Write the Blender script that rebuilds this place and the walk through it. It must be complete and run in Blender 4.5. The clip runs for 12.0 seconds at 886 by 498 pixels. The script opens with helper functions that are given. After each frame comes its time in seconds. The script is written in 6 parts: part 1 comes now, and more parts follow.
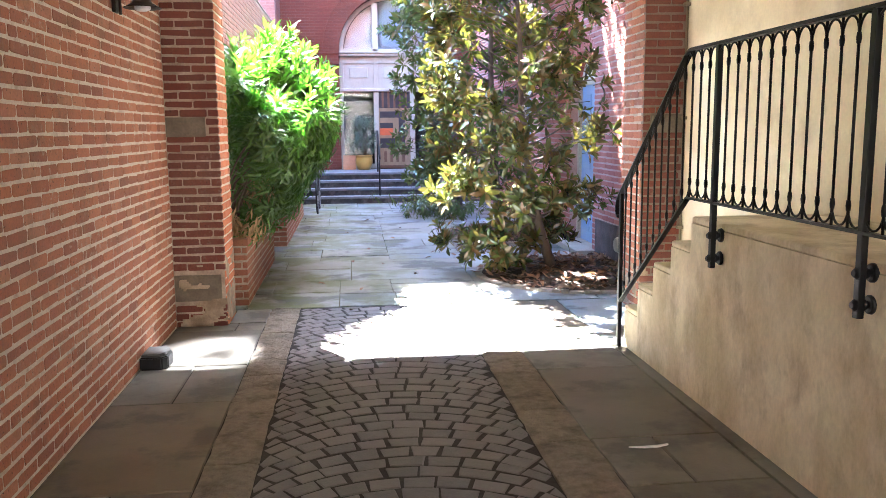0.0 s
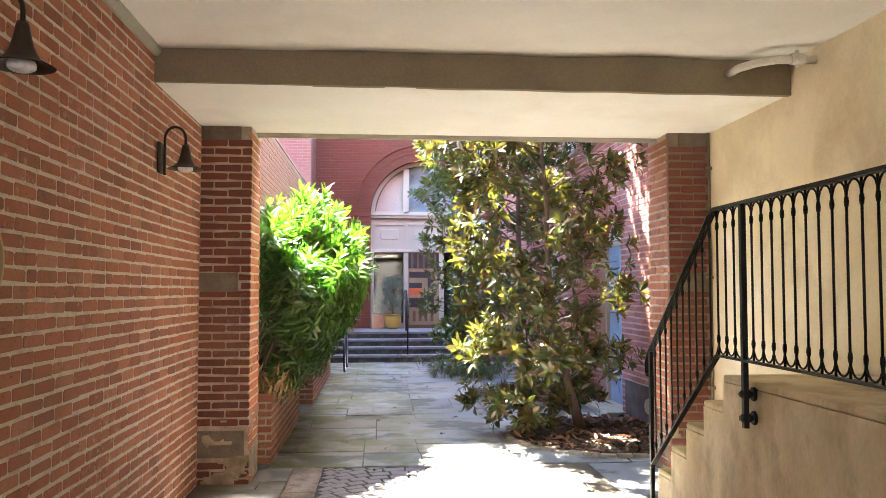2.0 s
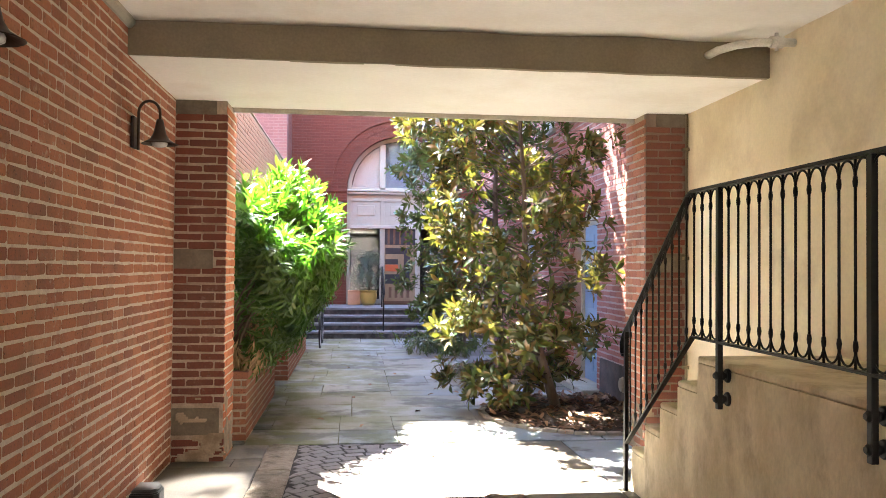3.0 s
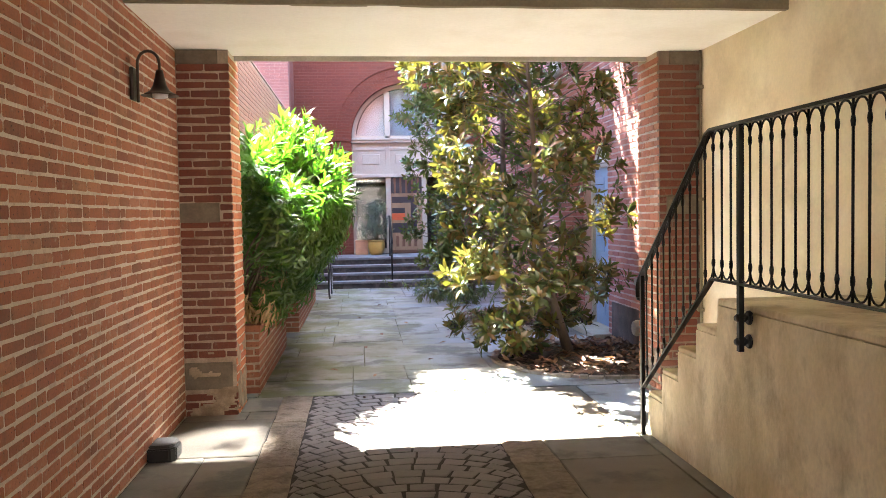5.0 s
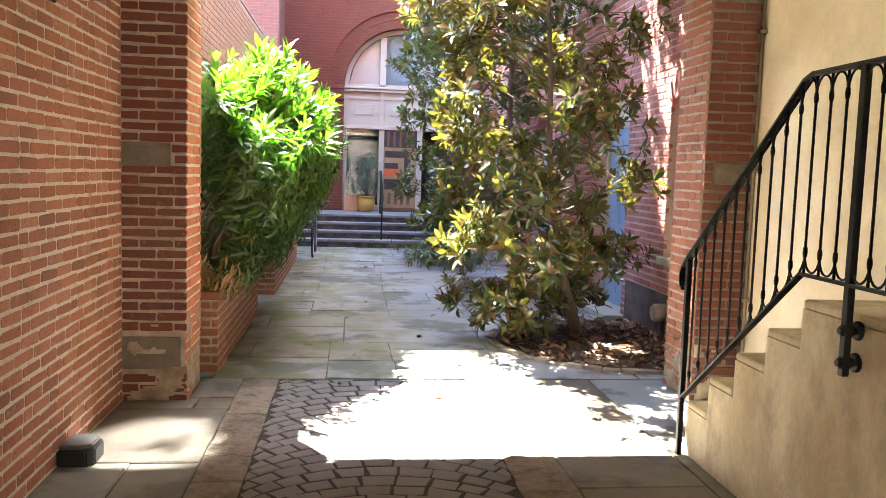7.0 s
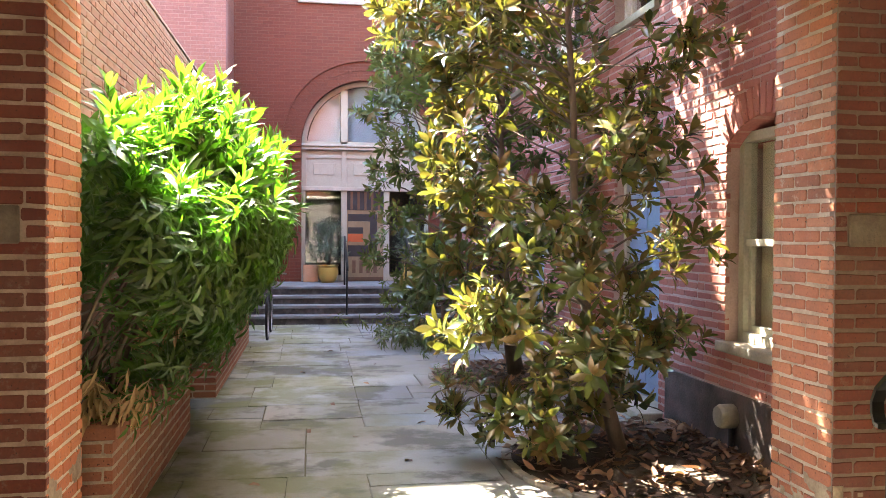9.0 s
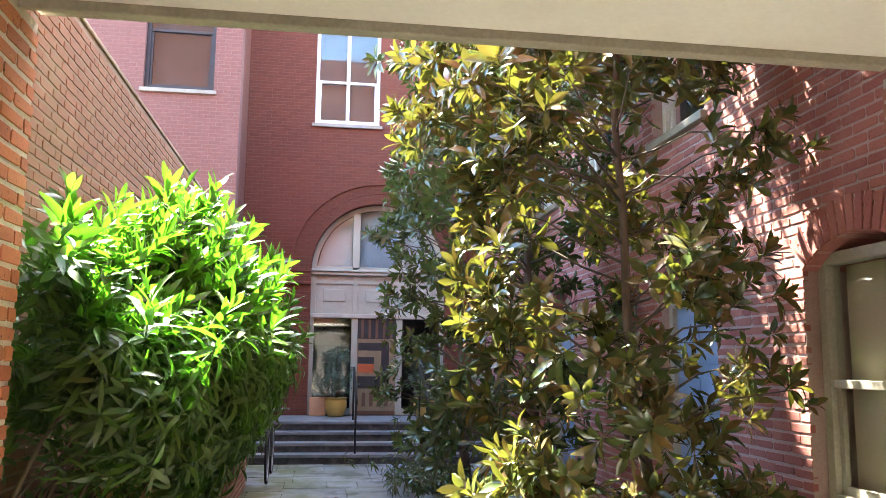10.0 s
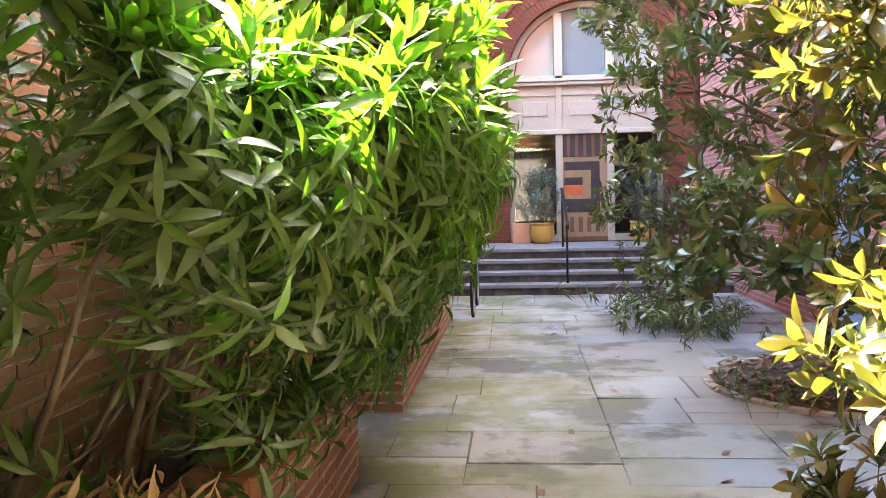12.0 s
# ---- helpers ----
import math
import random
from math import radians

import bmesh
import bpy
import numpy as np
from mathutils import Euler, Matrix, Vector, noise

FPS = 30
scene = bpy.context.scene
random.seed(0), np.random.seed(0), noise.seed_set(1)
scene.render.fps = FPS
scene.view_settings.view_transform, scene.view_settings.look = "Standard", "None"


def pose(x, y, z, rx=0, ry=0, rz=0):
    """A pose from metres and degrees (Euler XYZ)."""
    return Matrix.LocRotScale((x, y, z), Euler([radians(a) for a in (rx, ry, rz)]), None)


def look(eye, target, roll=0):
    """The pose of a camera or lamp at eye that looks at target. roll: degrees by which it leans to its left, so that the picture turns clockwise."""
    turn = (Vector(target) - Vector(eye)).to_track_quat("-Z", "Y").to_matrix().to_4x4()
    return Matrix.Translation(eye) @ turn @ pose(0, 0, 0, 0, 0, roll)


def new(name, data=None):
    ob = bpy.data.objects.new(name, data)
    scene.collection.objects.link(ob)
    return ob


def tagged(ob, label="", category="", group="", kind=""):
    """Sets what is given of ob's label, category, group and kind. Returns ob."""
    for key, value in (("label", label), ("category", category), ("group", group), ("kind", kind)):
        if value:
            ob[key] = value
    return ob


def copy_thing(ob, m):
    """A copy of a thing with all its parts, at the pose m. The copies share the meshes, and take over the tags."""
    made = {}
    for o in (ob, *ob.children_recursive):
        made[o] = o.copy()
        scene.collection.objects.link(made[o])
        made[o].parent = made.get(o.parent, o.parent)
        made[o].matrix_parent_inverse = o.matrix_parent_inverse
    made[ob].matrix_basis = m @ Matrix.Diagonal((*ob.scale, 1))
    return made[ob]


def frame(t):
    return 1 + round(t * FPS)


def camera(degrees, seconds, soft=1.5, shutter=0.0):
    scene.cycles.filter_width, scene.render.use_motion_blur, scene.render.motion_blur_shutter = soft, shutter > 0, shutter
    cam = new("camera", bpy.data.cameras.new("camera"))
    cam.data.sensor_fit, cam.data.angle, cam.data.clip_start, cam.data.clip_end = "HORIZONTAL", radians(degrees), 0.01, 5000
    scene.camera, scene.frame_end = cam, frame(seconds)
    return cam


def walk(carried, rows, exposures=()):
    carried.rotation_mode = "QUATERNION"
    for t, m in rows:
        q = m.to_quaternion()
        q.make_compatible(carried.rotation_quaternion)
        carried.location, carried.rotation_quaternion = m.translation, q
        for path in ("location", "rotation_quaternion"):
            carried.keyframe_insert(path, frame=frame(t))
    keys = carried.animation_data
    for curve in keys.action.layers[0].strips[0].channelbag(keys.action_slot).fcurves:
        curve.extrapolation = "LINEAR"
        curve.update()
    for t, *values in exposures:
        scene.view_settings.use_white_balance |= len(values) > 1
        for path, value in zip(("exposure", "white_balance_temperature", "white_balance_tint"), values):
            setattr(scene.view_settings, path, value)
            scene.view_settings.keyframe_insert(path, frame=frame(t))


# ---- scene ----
cam = camera(56.9, 12.0, soft=0.6)
METRES, EYE, TILT, LEAN, TURN = 5.86, 1.54, -1.9, 0.0, -6.4
ROWS = [
    (0.0, 0.0, 0.0, 0.0, -0.06, -6.45, 0.49),
    (0.5, 0.0018, -0.0023, -0.0042, 1.43, -0.52, 0.65),
    (1.0, 0.002, -0.0024, -0.0066, 1.98, 2.85, 0.63),
    (1.5, 0.002, -0.0016, -0.0067, 2.04, 4.48, 0.36),
    (2.0, 0.002, -0.0022, -0.0061, 1.94, 4.82, -0.05),
    (2.5, 0.0006, -0.0007, -0.0042, 0.35, 3.98, -1.11),
    (4.5, -0.0021, 0.0105, 0.0013, 0.67, 1.05, 1.62),
    (5.0, -0.0065, 0.0183, -0.0015, 0.67, -0.54, 0.99),
    (5.5, -0.006, 0.0307, -0.0018, 0.55, -1.78, 0.09),
    (6.0, -0.0088, 0.0718, -0.0005, 0.1, -2.88, -0.87),
    (6.5, -0.0077, 0.1369, -0.0, -0.01, -3.54, -2.02),
    (8.5, -0.0504, 0.4477, 0.0105, -0.28, -1.3, 0.09),
    (9.0, -0.0545, 0.5307, 0.0169, -2.66, 0.97, -0.24),
    (9.5, -0.0613, 0.6083, 0.0277, -5.52, 6.5, -1.04),
    (10.0, -0.0652, 0.6767, 0.0316, -1.94, 9.86, -0.58),
    (10.5, -0.0793, 0.7414, 0.0294, 7.5, 7.17, -0.02),
    (11.0, -0.1003, 0.8147, 0.0227, 12.6, 2.7, 0.95),
    (11.5, -0.1139, 0.8931, 0.0158, 13.8, -0.7, 1.59),
    (12.0, -0.1238, 0.968, 0.0136, 11.55, -1.84, 0.97),
]
walk(cam, [(t, pose(0, 0, EYE, TILT, LEAN, TURN) @ pose(METRES * x, METRES * y, METRES * z, 90 + pitch, roll, yaw)) for t, x, y, z, yaw, pitch, roll in ROWS], exposures=[(0, 5.65, 5600, 10), (1.0, 5.2, 6400, 10), (2.5, 5.22, 6400, 10), (6.5, 5.25, 6500, 10), (8.5, 5.1, 7100, 10), (9.3, 4.9, 7000, 10), (10, 4.5, 6500, 4), (10.6, 4.75, 6900, 6), (11.2, 5.05, 7200, 10), (12, 5.5, 7500, 10)])


# ---- world, sun ----
world = bpy.data.worlds.new("sky")
scene.world = world
world.use_nodes = True
wn = world.node_tree.nodes
sky = wn.new("ShaderNodeTexSky")
sky.sky_type, sky.sun_disc = "NISHITA", False
sky.sun_elevation, sky.sun_rotation = radians(57), radians(31.3)
wn["Background"].inputs["Strength"].default_value = 0.15
world.node_tree.links.new(sky.outputs[0], wn["Background"].inputs["Color"])
sun = new("sun", bpy.data.lights.new("sun", "SUN"))
sun.data.energy, sun.data.angle, sun.data.color = 5.0, radians(0.5), (1.0, 0.94, 0.84)
sun.matrix_world = look((-5.2, 8.55, 15.4), (0, 0, 0))
# the sun thrown back by an upper pane of the house wall
glint = new("pane_glint", bpy.data.lights.new("pane_glint", "SPOT"))
glint.data.energy, glint.data.color, glint.data.shadow_soft_size = 2300.0, (1.0, 0.97, 0.93), 0.10
glint.data.spot_size, glint.data.spot_blend = radians(3.5), 0.45
glint.matrix_world = look((2.86, 12.25, 11.45), (-0.98, 5.72, 0.0))


# ---- materials ----
def ramp(nt, fac, stops):
    r = nt.nodes.new("ShaderNodeValToRGB")
    while len(r.color_ramp.elements) < len(stops):
        r.color_ramp.elements.new(0.5)
    for e, (p, c) in zip(r.color_ramp.elements, stops):
        e.position, e.color = p, (*c, 1)
    nt.links.new(fac, r.inputs[0])
    return r.outputs[0]


def noisy(nt, vec, scale, detail=4.0, rough=0.55):
    n = nt.nodes.new("ShaderNodeTexNoise")
    n.inputs["Scale"].default_value, n.inputs["Detail"].default_value = scale, detail
    n.inputs["Roughness"].default_value = rough
    nt.links.new(vec, n.inputs["Vector"])
    return n.outputs["Fac"]


def mix(nt, kind, fac, a, b):
    m = nt.nodes.new("ShaderNodeMix")
    m.data_type, m.blend_type = "RGBA", kind
    for sock, v in ((m.inputs[0], fac), (m.inputs[6], a), (m.inputs[7], b)):
        if isinstance(v, (int, float)):
            sock.default_value = v
        elif isinstance(v, tuple):
            sock.default_value = (*v, 1)
        else:
            nt.links.new(v, sock)
    return m.outputs[2]


def calc(nt, op, a, b=0.0):
    m = nt.nodes.new("ShaderNodeMath")
    m.operation = op
    for sock, v in ((m.inputs[0], a), (m.inputs[1], b)):
        if isinstance(v, (int, float)):
            sock.default_value = v
        else:
            nt.links.new(v, sock)
    return m.outputs[0]


def blank(name):
    m = bpy.data.materials.new(name)
    m.use_nodes = True
    nt = m.node_tree
    return m, nt, nt.nodes["Principled BSDF"]


def span(nt, fac, lo, hi):
    r = nt.nodes.new("ShaderNodeMapRange")
    r.inputs[1].default_value, r.inputs[2].default_value = lo, hi
    nt.links.new(fac, r.inputs[0])
    return r.outputs[0]


def bumped(nt, bsdf, height, strength, dist):
    b = nt.nodes.new("ShaderNodeBump")
    b.inputs["Strength"].default_value, b.inputs["Distance"].default_value = strength, dist
    nt.links.new(height, b.inputs["Height"])
    nt.links.new(b.outputs[0], bsdf.inputs["Normal"])


def surface(name, a, b, scale=3.0, fine=60.0, rough=0.8, bump=0.3, dist=0.004, stain=None, stain_scale=1.0, stain_amount=0.5,
            pieces=None, metal=0.0, stretch=None, spec=0.4, moss=None, damp=None, smear=None, damp_scale=0.55, damp_edge=(0.50, 0.60), damp_amount=0.7, grain_amount=0.8):
    """A worn surface: two tones by coarse noise, fine grain and relief, stains, and for pieces a tone of their own."""
    m, nt, bsdf = blank(name)
    geo = nt.nodes.new("ShaderNodeNewGeometry")
    vec = geo.outputs["Position"]
    if stretch:
        mp = nt.nodes.new("ShaderNodeMapping")
        mp.inputs["Scale"].default_value = stretch
        nt.links.new(vec, mp.inputs["Vector"])
        vec = mp.outputs[0]
    n1, n2 = noisy(nt, vec, scale), noisy(nt, vec, fine, 3.0)
    col = ramp(nt, n1, [(0.32, a), (0.68, b)])
    if pieces:
        info = nt.nodes.new("ShaderNodeObjectInfo")
        pick = calc(nt, "FRACT", calc(nt, "ADD", info.outputs["Random"], geo.outputs["Random Per Island"]))
        k = len(pieces)
        tone = ramp(nt, pick, [(i / k, c) for i, c in enumerate(pieces)])
        col = mix(nt, "MIX", 0.65, col, tone)
    if stain:
        s = span(nt, noisy(nt, vec, stain_scale, 6.0, 0.65), 0.48, 0.68)
        col = mix(nt, "MIX", calc(nt, "MULTIPLY", s, stain_amount), col, stain)
    if smear:
        s3 = span(nt, noisy(nt, vec, 22.0, 5.0, 0.7), 0.56, 0.66)
        s4 = span(nt, noisy(nt, vec, 1.3, 3.0), 0.47, 0.68)
        col = mix(nt, "MIX", calc(nt, "MULTIPLY", calc(nt, "MULTIPLY", s3, s4), 0.75), col, smear)
        holes_f = span(nt, noisy(nt, vec, 60.0, 2.0), 0.65, 0.71)
        col = mix(nt, "MIX", calc(nt, "MULTIPLY", holes_f, 0.8), col, (0.05, 0.025, 0.02))
    if damp:
        s2 = span(nt, noisy(nt, vec, damp_scale, 7.0, 0.62), *damp_edge)
        col = mix(nt, "MIX", calc(nt, "MULTIPLY", s2, damp_amount), col, damp)
    if moss:
        # damp green growth along the planters' foot
        sep = nt.nodes.new("ShaderNodeSeparateXYZ")
        nt.links.new(geo.outputs["Position"], sep.inputs[0])
        near = span(nt, calc(nt, "ADD", sep.outputs[0], calc(nt, "MULTIPLY", noisy(nt, vec, 0.9, 5.0), -1.6)), 0.6, -1.3)
        col = mix(nt, "MIX", calc(nt, "MULTIPLY", calc(nt, "MULTIPLY", near, span(nt, noisy(nt, vec, 1.9, 6.0, 0.65), 0.44, 0.58)), 0.85), col, moss)
    grain = ramp(nt, n2, [(0.25, (0.78, 0.78, 0.78)), (0.75, (1.12, 1.12, 1.12))])
    col = mix(nt, "MULTIPLY", grain_amount, col, grain)
    nt.links.new(col, bsdf.inputs["Base Color"])
    rr = span(nt, n2, 0.2, 0.8)
    nt.links.new(calc(nt, "ADD", calc(nt, "MULTIPLY", rr, 0.2), rough - 0.1), bsdf.inputs["Roughness"])
    bsdf.inputs["Metallic"].default_value = metal
    bsdf.inputs["Specular IOR Level"].default_value = spec
    h = calc(nt, "ADD", calc(nt, "MULTIPLY", n1, 1.0), calc(nt, "MULTIPLY", n2, 0.5))
    bumped(nt, bsdf, h, bump, dist)
    return m


def brickwork(name, tones, mortar, axis, wash=(0.5, 0.2, 0.2), wash_amount=0.3):
    """Far brickwork, courses 68 mm high, laid along x or y."""
    m, nt, bsdf = blank(name)
    geo = nt.nodes.new("ShaderNodeNewGeometry")
    sep = nt.nodes.new("ShaderNodeSeparateXYZ")
    com = nt.nodes.new("ShaderNodeCombineXYZ")
    nt.links.new(geo.outputs["Position"], sep.inputs[0])
    nt.links.new(sep.outputs[axis], com.inputs[0])
    nt.links.new(sep.outputs[2], com.inputs[1])
    bt = nt.nodes.new("ShaderNodeTexBrick")
    nt.links.new(com.outputs[0], bt.inputs["Vector"])
    for key, v in (("Scale", 1.0), ("Mortar Size", 0.006), ("Mortar Smooth", 0.3), ("Bias", -0.1), ("Brick Width", 0.213), ("Row Height", 0.0666)):
        bt.inputs[key].default_value = v
    bt.inputs["Color1"].default_value, bt.inputs["Color2"].default_value = (*tones[0], 1), (*tones[1], 1)
    bt.inputs["Mortar"].default_value = (*mortar, 1)
    n1, n2 = noisy(nt, geo.outputs["Position"], 0.7, 6.0), noisy(nt, geo.outputs["Position"], 35.0)
    col = mix(nt, "MIX", calc(nt, "MULTIPLY", span(nt, n1, 0.42, 0.65), wash_amount), bt.outputs["Color"], wash)
    col = mix(nt, "MULTIPLY", 0.7, col, ramp(nt, n2, [(0.3, (0.75, 0.75, 0.75)), (0.7, (1.12, 1.12, 1.12))]))
    nt.links.new(col, bsdf.inputs["Base Color"])
    bsdf.inputs["Roughness"].default_value = 0.85
    h = calc(nt, "SUBTRACT", calc(nt, "MULTIPLY", n2, 0.4), bt.outputs["Fac"])
    bumped(nt, bsdf, h, 0.7, 0.012)
    return m


def glassy(name, tint, rough=0.02):
    m, nt, bsdf = blank(name)
    clear, gloss = nt.nodes.new("ShaderNodeBsdfTransparent"), nt.nodes.new("ShaderNodeBsdfGlossy")
    clear.inputs["Color"].default_value = (*tint, 1)
    gloss.inputs["Roughness"].default_value = rough
    facing, ms = nt.nodes.new("ShaderNodeLayerWeight"), nt.nodes.new("ShaderNodeMixShader")
    facing.inputs["Blend"].default_value = 0.35
    nt.links.new(calc(nt, "ADD", calc(nt, "MULTIPLY", calc(nt, "POWER", facing.outputs["Facing"], 3.0), 0.7), 0.045), ms.inputs[0])
    nt.links.new(clear.outputs[0], ms.inputs[1])
    nt.links.new(gloss.outputs[0], ms.inputs[2])
    nt.links.new(ms.outputs[0], nt.nodes["Material Output"].inputs["Surface"])
    return m


def leafy(name, tones, back, thin, rough=0.35, mixing=0.45):
    """Leaves that let light through, a tone for each leaf and sprig."""
    m, nt, bsdf = blank(name)
    geo = nt.nodes.new("ShaderNodeNewGeometry")
    info = nt.nodes.new("ShaderNodeObjectInfo")
    pick = calc(nt, "FRACT", calc(nt, "ADD", info.outputs["Random"], geo.outputs["Random Per Island"]))
    k = len(tones)
    col = ramp(nt, pick, [(i / k, c) for i, c in enumerate(tones)])
    n2 = noisy(nt, geo.outputs["Position"], 40.0)
    col = mix(nt, "MULTIPLY", 0.6, col, ramp(nt, n2, [(0.3, (0.7, 0.7, 0.7)), (0.7, (1.2, 1.2, 1.2))]))
    nt.links.new(col, bsdf.inputs["Base Color"])
    bsdf.inputs["Roughness"].default_value = rough
    bsdf.inputs["Specular IOR Level"].default_value = 0.75
    tr = nt.nodes.new("ShaderNodeBsdfTranslucent")
    nt.links.new(mix(nt, "MIX", 0.6, col, thin), tr.inputs["Color"])
    ms = nt.nodes.new("ShaderNodeMixShader")
    ms.inputs[0].default_value = mixing
    out = nt.nodes["Material Output"]
    nt.links.new(bsdf.outputs[0], ms.inputs[1])
    nt.links.new(tr.outputs[0], ms.inputs[2])
    nt.links.new(ms.outputs[0], out.inputs["Surface"])
    return m


BRICK_TONES = [(0.40, 0.145, 0.072), (0.33, 0.112, 0.058), (0.46, 0.18, 0.092), (0.28, 0.097, 0.056), (0.43, 0.155, 0.078), (0.20, 0.078, 0.052), (0.37, 0.128, 0.064), (0.31, 0.118, 0.072), (0.45, 0.205, 0.12)]
# same pier brick twice: lit for the inner side, shade coloured in for fronts
LIT_TONES = [(0.52, 0.165, 0.065), (0.44, 0.13, 0.055), (0.58, 0.21, 0.085), (0.36, 0.11, 0.055), (0.54, 0.19, 0.075)]
SHADED_TONES = [(0.16, 0.040, 0.025), (0.125, 0.033, 0.023), (0.19, 0.052, 0.03), (0.10, 0.034, 0.027), (0.145, 0.044, 0.03)]
PINK_TONES = [(0.34, 0.125, 0.10), (0.39, 0.15, 0.115), (0.29, 0.105, 0.09), (0.37, 0.155, 0.125), (0.26, 0.085, 0.075)]
mt_brick = surface("orange_brick", (0.31, 0.11, 0.065), (0.44, 0.17, 0.09), 9, 70, 0.85, 0.9, 0.006, (0.15, 0.085, 0.055), 4.5, 0.6, BRICK_TONES, smear=(0.46, 0.37, 0.29))
mt_brick_lit = surface("lit_pier_brick", (0.44, 0.135, 0.055), (0.55, 0.19, 0.08), 7, 70, 0.85, 0.7, 0.005, (0.42, 0.24, 0.13), 1.6, 0.35, LIT_TONES, smear=(0.52, 0.40, 0.29))
mt_mortar_lit = surface("lit_cream_mortar", (0.55, 0.46, 0.36), (0.68, 0.58, 0.46), 5, 90, 0.95, 0.7, 0.004, (0.42, 0.34, 0.26), 2.0, 0.4)
mt_brick_shaded = surface("shaded_pier_brick", (0.14, 0.04, 0.026), (0.19, 0.054, 0.034), 9, 70, 0.85, 0.5, 0.004, (0.20, 0.13, 0.09), 1.6, 0.3, SHADED_TONES, smear=(0.22, 0.16, 0.12))
mt_brick_garden = surface("weathered_brick", (0.30, 0.125, 0.07), (0.40, 0.19, 0.10), 6, 60, 0.88, 0.6, 0.005, (0.24, 0.175, 0.085), 1.1, 0.7, [(0.25, 0.135, 0.07), (0.20, 0.11, 0.06), (0.29, 0.16, 0.085), (0.17, 0.10, 0.055), (0.23, 0.135, 0.068)])
mt_brick_planter = surface("red_planter_brick", (0.30, 0.115, 0.07), (0.38, 0.155, 0.09), 7, 60, 0.88, 0.6, 0.005, (0.20, 0.12, 0.075), 2.2, 0.5, [(0.33, 0.115, 0.065), (0.25, 0.09, 0.055), (0.36, 0.14, 0.08), (0.21, 0.08, 0.052), (0.30, 0.12, 0.065)], smear=(0.36, 0.29, 0.22))
mt_brick_court = surface("red_court_brick", (0.33, 0.115, 0.09), (0.38, 0.145, 0.11), 5, 60, 0.85, 0.5, 0.004, (0.44, 0.20, 0.18), 0.9, 0.5, PINK_TONES, smear=(0.38, 0.25, 0.21))
mt_mortar = surface("mortar", (0.55, 0.46, 0.37), (0.72, 0.62, 0.50), 5, 90, 0.95, 0.9, 0.006, (0.26, 0.18, 0.13), 5.0, 0.7)
# albedo lowered so the unseen back wall looks shaded
mt_shade_dulled = surface("shade_dulled_render", (0.15, 0.13, 0.115), (0.20, 0.175, 0.155), 1.0, 30, 0.9, 0.2, 0.004)
mt_mortar_garden = surface("tan_mortar", (0.28, 0.215, 0.145), (0.37, 0.29, 0.20), 5, 90, 0.95, 0.7, 0.004, (0.26, 0.22, 0.13), 1.5, 0.5)
mt_mortar_pier = surface("pier_mortar", (0.36, 0.285, 0.215), (0.48, 0.39, 0.30), 6, 90, 0.95, 0.9, 0.006, (0.17, 0.12, 0.09), 5.0, 0.6)
mt_mortar_shaded = surface("shaded_mortar", (0.15, 0.11, 0.085), (0.23, 0.175, 0.135), 5, 90, 0.95, 0.7, 0.004)
mt_mortar_pink = surface("pink_mortar", (0.36, 0.25, 0.225), (0.44, 0.32, 0.29), 5, 90, 0.95, 0.6, 0.004)
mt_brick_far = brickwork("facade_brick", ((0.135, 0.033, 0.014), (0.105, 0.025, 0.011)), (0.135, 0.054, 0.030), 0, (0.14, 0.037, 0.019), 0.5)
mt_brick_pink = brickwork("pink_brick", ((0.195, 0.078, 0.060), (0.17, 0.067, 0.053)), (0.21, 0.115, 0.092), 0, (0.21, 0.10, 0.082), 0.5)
mt_brick_side = brickwork("side_brick", ((0.42, 0.135, 0.115), (0.36, 0.11, 0.10)), (0.46, 0.26, 0.23), 1, (0.48, 0.22, 0.20), 0.5)
mt_stucco = surface("cream_stucco", (0.79, 0.675, 0.46), (0.86, 0.76, 0.56), 1.6, 45, 0.9, 0.25, 0.006, (0.50, 0.39, 0.24), 1.5, 0.5, damp=(0.68, 0.56, 0.37), grain_amount=0.3)
mt_stucco_low = surface("weathered_stucco", (0.62, 0.515, 0.335), (0.82, 0.72, 0.53), 3.0, 60, 0.9, 0.6, 0.010, (0.36, 0.275, 0.165), 4.5, 0.75, stretch=(1, 1, 0.6), damp=(0.56, 0.45, 0.27), damp_scale=1.6, damp_edge=(0.48, 0.58), damp_amount=0.6, grain_amount=0.5)
mt_ceiling = surface("ceiling_plaster", (0.83, 0.80, 0.745), (0.89, 0.87, 0.82), 1.2, 45, 0.9, 0.10, 0.004, (0.70, 0.64, 0.53), 1.3, 0.4, grain_amount=0.2)
mt_beam = surface("painted_beam", (0.185, 0.152, 0.095), (0.235, 0.195, 0.125), 3, 60, 0.75, 0.3, 0.004, (0.22, 0.18, 0.13), 2.5, 0.5)
mt_cobble = surface("basalt_cobble", (0.115, 0.10, 0.095), (0.17, 0.15, 0.14), 14, 120, 0.6, 0.6, 0.006, (0.20, 0.17, 0.15), 5, 0.4,
                    [(0.125, 0.11, 0.105), (0.16, 0.14, 0.13), (0.105, 0.093, 0.09), (0.18, 0.155, 0.145)])
mt_joint = surface("sandy_joint", (0.018, 0.015, 0.013), (0.04, 0.033, 0.027), 12, 150, 0.95, 0.8, 0.006)
mt_kerb = surface("granite_kerb", (0.15, 0.12, 0.085), (0.36, 0.30, 0.225), 22, 130, 0.9, 1.0, 0.035, (0.085, 0.065, 0.045), 7, 0.75,
                  [(0.24, 0.195, 0.145), (0.31, 0.255, 0.19), (0.19, 0.155, 0.115)])
